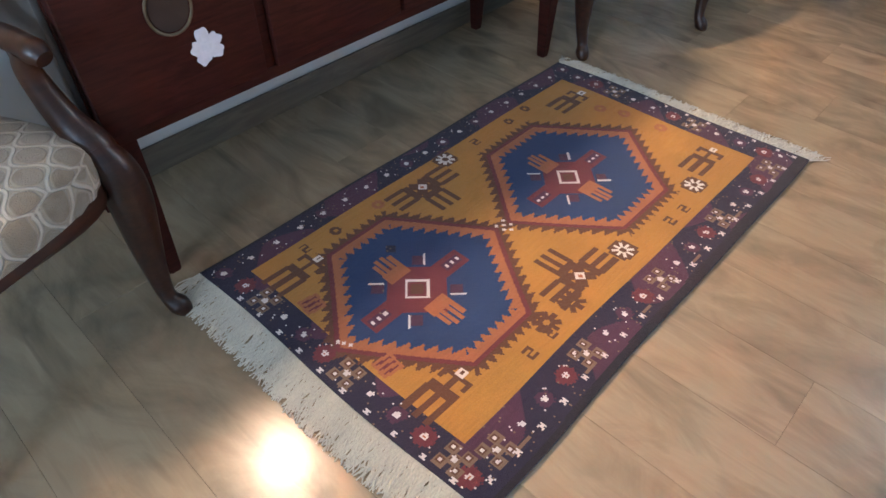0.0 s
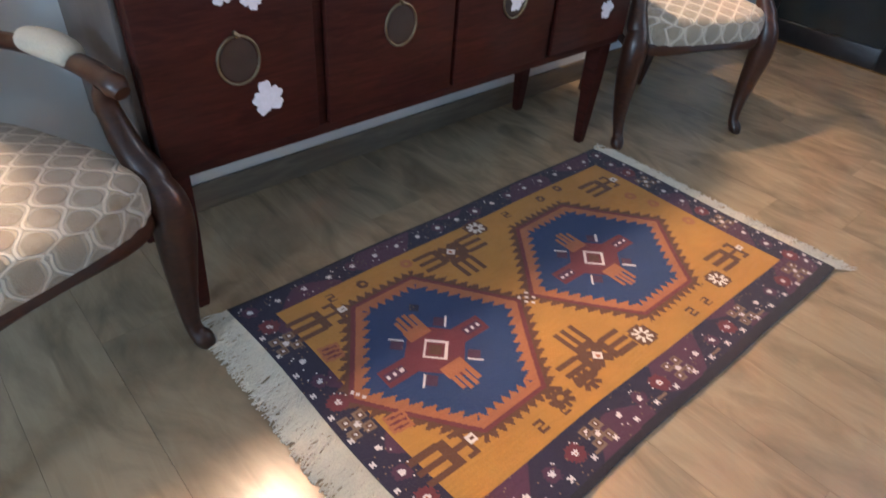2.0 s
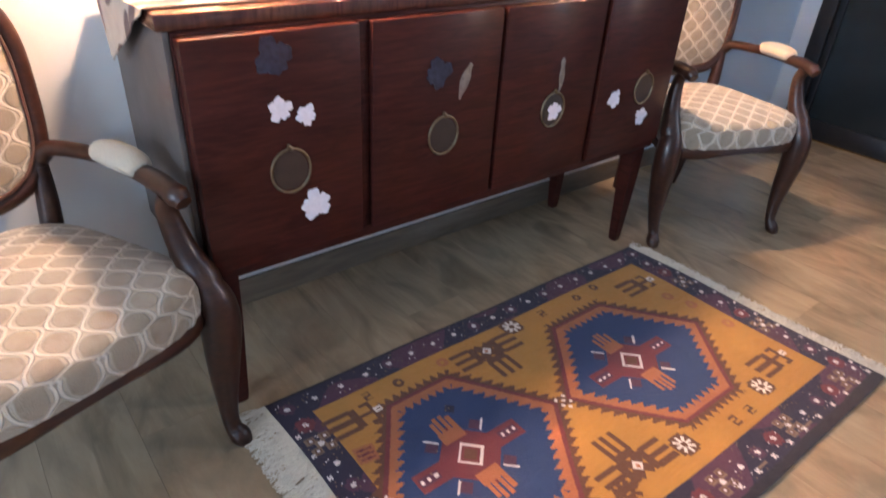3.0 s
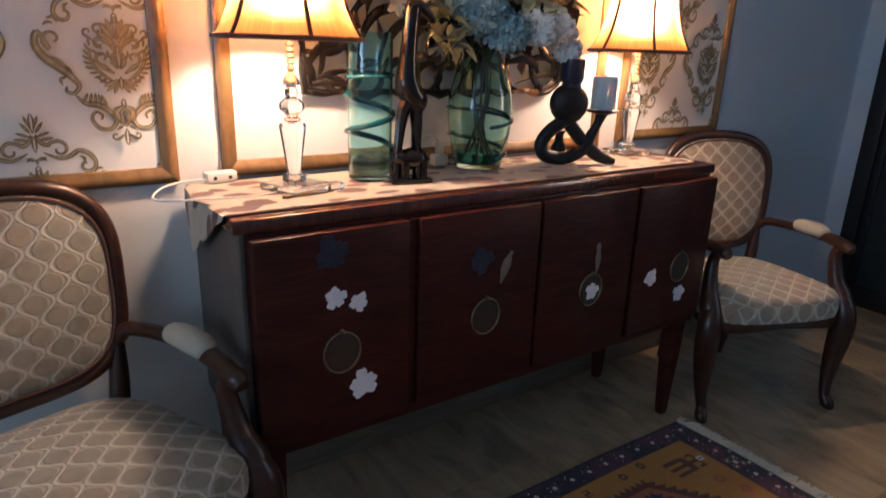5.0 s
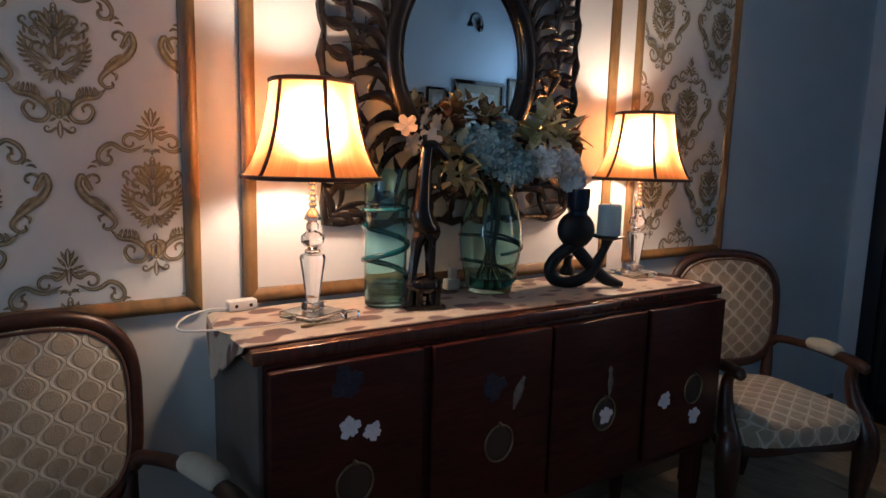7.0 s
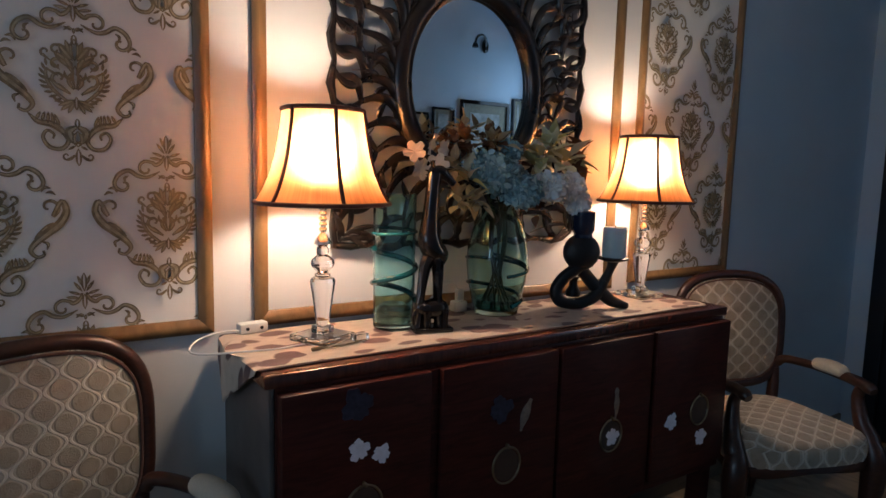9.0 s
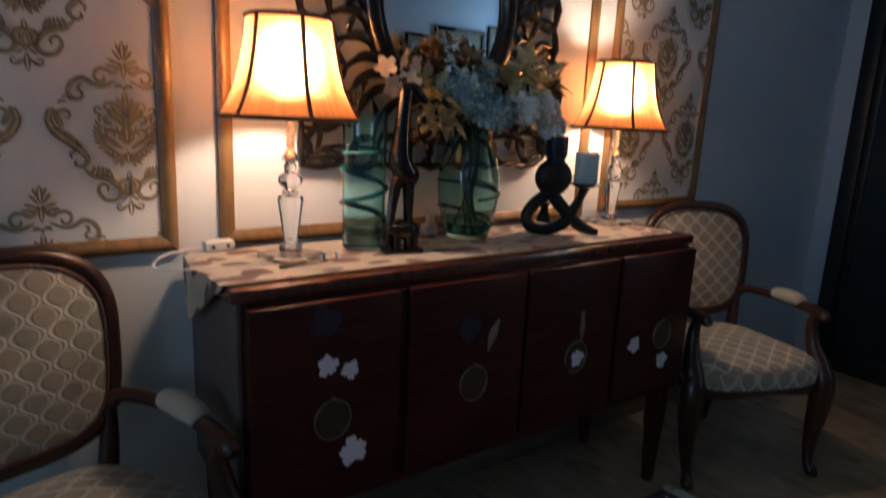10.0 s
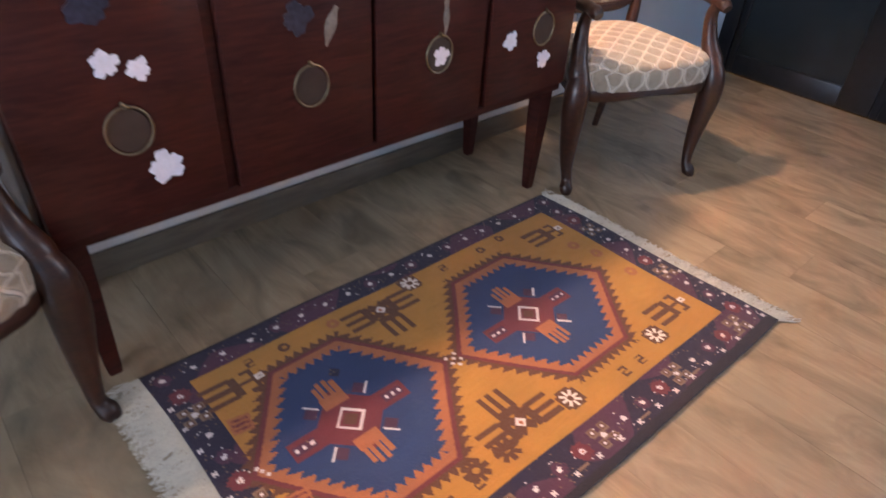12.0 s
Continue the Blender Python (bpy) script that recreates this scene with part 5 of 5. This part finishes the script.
def bloom(name, where, radius, material, count, size, label, seed, petals=4, squash=0.8):
    rng = random.Random(seed)
    bm = bmesh.new()
    c = at_world(*where)
    for k in range(count):
        z = 1 - 2 * (k + 0.5) / count
        a = k * 2.39996
        n = Vector((math.sqrt(1 - z * z) * math.cos(a), math.sqrt(1 - z * z) * math.sin(a), z))
        r = radius * rng.uniform(0.78, 1.08)
        floret(bm, c + Vector((n.x * r, n.y * r * 0.9, n.z * r * squash)), n + Vector((rng.uniform(-.3, .3), rng.uniform(-.3, .3), rng.uniform(-.2, .3))), size * rng.uniform(0.8, 1.25), rng, petals)
    ball(bm, c, (radius * 0.55, radius * 0.5, radius * 0.45), 10, 6)
    part(name, bm, material, flowers, label)


bloom("hydrangea", (0.70, -0.215, 1.315), 0.060, M_BLUE_PETAL, 84, 0.022, "dusty blue hydrangea head", 1)
bloom("hydrangea", (0.765, -0.235, 1.275), 0.053, M_BLUE_PETAL, 74, 0.022, "dusty blue hydrangea head", 2)
bloom("hydrangea", (0.655, -0.205, 1.335), 0.043, M_BLUE_PETAL, 60, 0.019, "dusty blue hydrangea head", 3)
bloom("hydrangea", (0.775, -0.16, 1.385), 0.035, M_BLUE_PETAL, 48, 0.014, "small blue hydrangea head", 4)
bloom("dahlia", (0.868, -0.235, 1.285), 0.048, M_WHITE_PETAL, 64, 0.026, "pale blue-white bloom", 5, 5, 0.62)
bloom("dahlia", (0.960, -0.215, 1.285), 0.044, M_WHITE_PETAL, 60, 0.025, "pale blue-white bloom", 6, 5, 0.7)
bloom("dahlia", (1.005, -0.215, 1.235), 0.034, M_WHITE_PETAL, 50, 0.019, "pale blue-white bloom", 7, 5, 0.8)
for k, (x, y, z) in enumerate(((0.440, -0.20, 1.368), (0.500, -0.215, 1.338), (0.462, -0.19, 1.325), (0.522, -0.20, 1.378), (0.478, -0.215, 1.392))):
    bm = bmesh.new()
    floret(bm, at_world(x, y, z), Vector((-0.75 + 0.4 * k, -0.9, 0.5 - 0.25 * k)), 0.030, random.Random(20 + k), 5)
    part("blossom", bm, M_CREAM_PETAL, flowers, "cream five-petalled blossom")


def spray(name, spots, material, n, length, width, seed, label):
    rng = random.Random(seed)
    bm = bmesh.new()
    for x, y, z, r in spots:
        for k in range(n):
            d = Vector((rng.gauss(0, 1), rng.gauss(-0.25, 0.8), rng.gauss(0.2, 0.8))).normalized()
            b = at_world(x, y, z) + d * r * rng.random()
            leaf(bm, b, d, length * rng.uniform(0.7, 1.25), width * rng.uniform(0.8, 1.2), rng.uniform(-0.1, 0.4), rng)
    part(name, bm, material, flowers, label)


spray("rust_foliage", [(0.575, -0.17, 1.39, 0.04), (0.62, -0.15, 1.405, 0.03), (0.69, -0.14, 1.405, 0.04), (0.745, -0.14, 1.40, 0.03)], M_RUST_LEAF, 24, 0.042, 0.026, 31, "rust brown foliage")
spray("tan_foliage", [(0.56, -0.20, 1.33, 0.03), (0.575, -0.20, 1.24, 0.035), (0.63, -0.21, 1.245, 0.03), (0.64, -0.14, 1.43, 0.03), (0.72, -0.15, 1.40, 0.05)], M_TAN_LEAF, 20, 0.040, 0.024, 32, "tan foliage")
spray("variegated_foliage", [(0.90, -0.17, 1.375, 0.035), (0.945, -0.16, 1.40, 0.03), (0.985, -0.17, 1.36, 0.03), (0.875, -0.15, 1.345, 0.03), (0.61, -0.20, 1.30, 0.02)], M_VARIEGATED, 13, 0.066, 0.036, 33, "yellow-green variegated leaves")
spray("brown_leaves", [(1.055, -0.16, 1.40, 0.016), (1.06, -0.16, 1.36, 0.018), (0.86, -0.2, 1.215, 0.02), (1.03, -0.17, 1.33, 0.02)], M_RUST_LEAF, 8, 0.048, 0.026, 34, "brown leaves")
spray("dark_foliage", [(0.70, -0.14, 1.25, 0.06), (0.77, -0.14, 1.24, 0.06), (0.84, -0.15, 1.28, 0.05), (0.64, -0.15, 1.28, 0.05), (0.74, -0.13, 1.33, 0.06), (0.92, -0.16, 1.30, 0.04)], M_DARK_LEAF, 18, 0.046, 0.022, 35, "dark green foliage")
rng = random.Random(9)
for k in range(11):
    bm = bmesh.new()
    a = k * 2.4
    top = at_world(0.752 + 0.20 * math.cos(a) * rng.random(), -0.17 + 0.03 * math.sin(a), 1.28 + 0.06 * rng.random())
    tube(bm, [(0.045 * math.cos(a + 2.2), 0.045 * math.sin(a + 2.2), 0.002, 0.0025), (0.02 * math.cos(a), 0.02 * math.sin(a), 0.15, 0.0025), (0.022 * math.cos(a), 0.022 * math.sin(a), 0.285, 0.0025), (*top, 0.002)], 5, 6)
    part("stem", bm, M_STEM, flowers)


# ---- carved giraffe with elephant: one plain carving ----
bm = bmesh.new()
box(bm, -0.052, 0.052, -0.034, 0.034, 0.0, 0.012, 0.004)
for x, y, kx in ((-0.036, -0.012, -0.010), (-0.030, 0.018, -0.006), (0.018, -0.014, 0.008), (0.022, 0.016, 0.010)):
    tube(bm, [(x * 1.12, y, 0.010, 0.0115), (x, y, 0.03, 0.0095), (x * 0.8 + kx * 0.1, y * 0.9, 0.10, 0.0100), (x * 0.3 + kx, y * 0.7, 0.165, 0.015), (kx, y * 0.5, 0.19, 0.019)], 5, 8)
tube(bm, [(0.022, 0, 0.172, 0.012), (0.018, 0, 0.195, 0.026), (0.002, 0, 0.212, 0.031), (-0.008, 0, 0.236, 0.031), (-0.008, 0, 0.270, 0.025), (-0.005, 0, 0.32, 0.0205), (-0.001, 0, 0.37, 0.0190), (0.002, 0, 0.402, 0.019), (0.002, 0, 0.420, 0.013)], 6, 12)
tube(bm, [(-0.008, 0, 0.402, 0.014), (0.014, 0, 0.408, 0.0175), (0.036, 0, 0.394, 0.0125), (0.054, 0, 0.378, 0.009)], 5, 10)
for s in (-1, 1):
    tube(bm, [(-0.002, s * 0.008, 0.412, 0.004), (-0.004, s * 0.010, 0.432, 0.0035), (-0.004, s * 0.010, 0.436, 0.005)], 3, 6)
    tube(bm, [(-0.006, s * 0.010, 0.408, 0.005), (-0.014, s * 0.024, 0.412, 0.003)], 3, 6, 0.6)
# the elephant at its feet
ball(bm, (0.008, -0.004, 0.058), (0.038, 0.024, 0.028), 14, 10)
ball(bm, (-0.028, -0.006, 0.062), (0.020, 0.019, 0.023), 12, 8)
tube(bm, [(-0.040, -0.006, 0.058, 0.008), (-0.047, -0.006, 0.04, 0.006), (-0.046, -0.006, 0.016, 0.0045)], 4, 8)
for x in (-0.016, 0.030):
    for y in (-0.018, 0.010):
        tube(bm, [(x, y, 0.010, 0.0120), (x, y, 0.030, 0.0105), (x, y, 0.056, 0.013)], 3, 8)
for s in (-1, 1):
    ball(bm, (-0.020, -0.006 + s * 0.019, 0.060), (0.012, 0.004, 0.016), 10, 6)
carving = part("giraffe_carving", bm, M_EBONY)
carving.matrix_world = pose(0.470, -0.246, CLOTH, 0, 0, -14)
tagged(carving, "black carved wooden giraffe standing over an elephant", "carving")

# ---- ampersand candle holder and candle ----
holder = thing("candle_holder", "black carved ampersand-shaped candle holder", "candle holder", pose(1.030, -0.235, CLOTH, 0, 0, -27))
bm = bmesh.new()
tube(bm, [(0.012, 0, 0.150, 0.020), (-0.030, 0, 0.126, 0.020), (-0.070, 0, 0.094, 0.020), (-0.090, 0, 0.058, 0.020), (-0.074, 0, 0.027, 0.020), (-0.020, 0, 0.019, 0.019), (0.026, 0, 0.036, 0.019), (0.050, 0, 0.064, 0.017), (0.060, 0, 0.090, 0.014)], 6, 12, 0.85, up=(0, 1, 0))
part("loop", bm, M_BLACK_WOOD, holder)
bm = bmesh.new()
tube(bm, [(-0.040, 0.006, 0.150, 0.020), (-0.008, 0.006, 0.118, 0.020), (0.036, 0.006, 0.070, 0.020), (0.082, 0.006, 0.030, 0.019), (0.118, 0.006, 0.015, 0.014), (0.142, 0.006, 0.010, 0.009)], 6, 12, 0.85, up=(0, 1, 0))
part("stroke", bm, M_BLACK_WOOD, holder)
bm = bmesh.new()
ball(bm, (-0.016, 0, 0.178), (0.058, 0.032, 0.056), 20, 12)
part("upper_bowl", bm, M_BLACK_WOOD, holder)
bm = bmesh.new()
solid_lathe(bm, [(0.030, 0.222), (0.027, 0.232), (0.034, 0.246), (0.035, 0.300), (0.030, 0.302)], (-0.014, 0, 0), 24)
part("upper_cup", bm, plain("dark_blue_glaze", (0.012, 0.020, 0.045), 0.25), holder, "dark blue glazed cup")
bm = bmesh.new()
solid_lathe(bm, [(0.032, 0.0), (0.028, 0.006), (0.014, 0.012), (0.023, 0.034), (0.024, 0.046), (0.014, 0.062), (0.012, 0.080), (0.019, 0.094)], (-0.020, 0.052, 0), 20)
part("turned_post", bm, M_BLACK_WOOD, holder)
bm = bmesh.new()
tube(bm, [(0.040, 0.012, 0.030, 0.014), (0.048, 0.010, 0.060, 0.018), (0.062, 0.008, 0.085, 0.016), (0.078, 0.004, 0.122, 0.013), (0.086, 0.0, 0.152, 0.018)], 6, 12)
solid_lathe(bm, [(0.012, 0.146), (0.046, 0.156), (0.048, 0.161), (0.044, 0.163)], (0.086, 0, 0), 28)
part("side_arm", bm, M_BLACK_WOOD, holder)
candle = thing("candle", "pale blue pillar candle on the ampersand holder", "candle", pose(1.030, -0.235, CLOTH, 0, 0, -27) @ pose(0.086, 0, 0.1632))
bm = bmesh.new()
solid_lathe(bm, [(0.0345, 0.0), (0.0355, 0.002), (0.0350, 0.088), (0.033, 0.092), (0.024, 0.089), (0.004, 0.087)], segments=32)
part("wax", bm, M_CANDLE, candle)
bm = bmesh.new()
tube(bm, [(0, 0, 0.086, 0.0012), (0.001, 0, 0.094, 0.0012), (0.003, 0, 0.099, 0.001)], 3, 6)
part("wick", bm, M_EBONY, candle, "black wick")

# ---- plugs and leads on the sideboard ----
block = thing("plug_block", "white plastic extension socket by the wall", "socket", pose(0.062, -0.062, CLOTH, 0, 0, 6))
bm = bmesh.new()
box(bm, -0.036, 0.036, -0.016, 0.016, 0.0, 0.026, 0.005)
part("casing", bm, M_WHITE_PLASTIC, block)
for x in (-0.018, 0.018):
    bm = bmesh.new()
    solid_lathe(bm, [(0.0045, 0.0), (0.0045, 0.001)], segments=12)
    ob = part("socket_hole", bm, M_DOOR_FRAME, block)
    ob.matrix_basis = pose(x, -0.0158, 0.013, 90, 0, 0)
bm = bmesh.new()
tube(bm, [(0.030, -0.070, CLOTH + 0.010, 0.0024), (-0.022, -0.078, CLOTH + 0.012, 0.0024), (-0.072, -0.105, CLOTH + 0.008, 0.0024), (-0.102, -0.150, CLOTH + 0.002, 0.0024), (-0.104, -0.190, CLOTH, 0.0024), (-0.078, -0.222, CLOTH + 0.003, 0.0024), (-0.02, -0.236, CLOTH + 0.004, 0.0024), (0.06, -0.245, CLOTH + 0.003, 0.0019), (0.135, -0.235, CLOTH + 0.003, 0.0019)], 8, 8)
tagged(part("cable", bm, M_WHITE_PLASTIC), "white lead looping off the sideboard's end", "cable")
switch = thing("lead_switch", "small clear and brass switch on the lamp lead", "switch", pose(0.205, -0.285, CLOTH, 0, 0, 12))
bm = bmesh.new()
tube(bm, [(-0.075, 0.010, 0.004, 0.004), (-0.06, 0.008, 0.005, 0.0055), (-0.045, 0.006, 0.004, 0.003), (0.0, 0.0, 0.003, 0.0022), (0.05, 0.0, 0.003, 0.0022)], 4, 8)
part("lead", bm, M_BRASS, switch)
bm = bmesh.new()
box(bm, 0.045, 0.085, 0.004, 0.030, 0.0, 0.018, 0.004)
part("switch_body", bm, M_CRYSTAL, switch, "clear plastic switch body")
plug = thing("plug", "white plug and adapter standing behind the vase", "plug", pose(0.665, -0.085, CLOTH))
bm = bmesh.new()
box(bm, -0.022, 0.022, -0.016, 0.016, 0.0, 0.032, 0.005)
part("adapter", bm, M_WHITE_PLASTIC, plug)
bm = bmesh.new()
box(bm, -0.010, 0.014, -0.010, 0.010, 0.0325, 0.066, 0.005)
tube(bm, [(0.0, 0, 0.064, 0.003), (-0.02, 0.0, 0.085, 0.0025), (-0.07, -0.005, 0.075, 0.0025), (-0.12, -0.01, 0.03, 0.0025), (-0.14, -0.012, 0.003, 0.0025)], 6, 6)
part("plug_top", bm, M_WHITE_PLASTIC, plug)

# ---- pictures and a wall light on the far wall, seen in the mirror ----
for x0, x1, zt, h, mat_w in ((2.56, 3.06, 1.93, 0.62, 0.07), (2.29, 2.50, 1.85, 0.42, 0.035), (2.05, 2.26, 1.80, 0.42, 0.035), (3.10, 3.22, 1.98, 0.42, 0.03)):
    pic = thing("picture", "dark framed print with a pale mount", "picture", pose((x0 + x1) / 2, Y0 + 0.001, zt - h / 2), "pictures on the far wall")
    w = (x1 - x0) / 2
    fw = 0.03 if w > 0.2 else 0.018
    bm = bmesh.new()
    for b in ((-w, w, h / 2 - fw, h / 2), (-w, w, -h / 2, -h / 2 + fw), (-w, -w + fw, -h / 2 + fw, h / 2 - fw), (w - fw, w, -h / 2 + fw, h / 2 - fw)):
        box(bm, b[0], b[1], 0.0, 0.028, b[2], b[3], 0.003)
    part("frame", bm, M_EBONY, pic)
    bm = bmesh.new()
    box(bm, -w + fw, w - fw, 0.004, 0.010, -h / 2 + fw, h / 2 - fw)
    part("mount", bm, plain("olive_mount", (0.22, 0.21, 0.16), 0.8), pic, "", False)
    bm = bmesh.new()
    box(bm, -w + fw + mat_w, w - fw - mat_w, 0.011, 0.013, -h / 2 + fw + mat_w, h / 2 - fw - mat_w)
    part("print", bm, plain("faded_print", (0.33, 0.34, 0.32), 0.7, 0, 0.5, 9), pic, "", False)
light = thing("wall_light", "dark metal wall light with a curved arm", "wall light", pose(2.79, Y0 + 0.001, 2.375))
bm = bmesh.new()
ball(bm, (0, 0.012, 0), (0.035, 0.014, 0.055), 16, 10)
part("wall_plate", bm, M_EBONY, light)
bm = bmesh.new()
tube(bm, [(0, 0.02, 0.0, 0.012), (-0.03, 0.06, 0.045, 0.011), (-0.08, 0.08, 0.070, 0.010), (-0.13, 0.08, 0.050, 0.010), (-0.148, 0.08, 0.0, 0.010)], 6, 8)
part("curved_arm", bm, M_EBONY, light)
bm = bmesh.new()
solid_lathe(bm, [(0.026, -0.045), (0.024, -0.030), (0.016, -0.012), (0.008, 0.0)], (-0.148, 0.08, 0.01), 20)
part("shade", bm, M_EBONY, light, "small dark metal shade")

# ---- floor planks ----
planks = {}
rng = random.Random(3)
x = X0 + 0.015 - 0.19
while x < X1 - 0.01:
    w = min(0.19, X1 - x)
    y = Y0 - rng.random() * 1.0
    while y < Y1:
        a, b = max(y, Y0), min(y + 1.25, Y1)
        y += 1.25
        if b - a < 0.02:
            continue
        key = (round(w, 3), round(b - a, 3))
        if key not in planks:
            bm = bmesh.new()
            box(bm, -w / 2 + 0.0002, w / 2 - 0.0002, -(b - a) / 2 + 0.0002, (b - a) / 2 - 0.0002, -0.012, 0.0, 0.0006)
            ob = part("plank", bm, M_FLOOR, floor, "", False)
            planks[key] = ob.data
        else:
            ob = new("plank", planks[key])
            ob.parent = floor
        ob.location = (x + w / 2, (a + b) / 2, 0)
    x += w
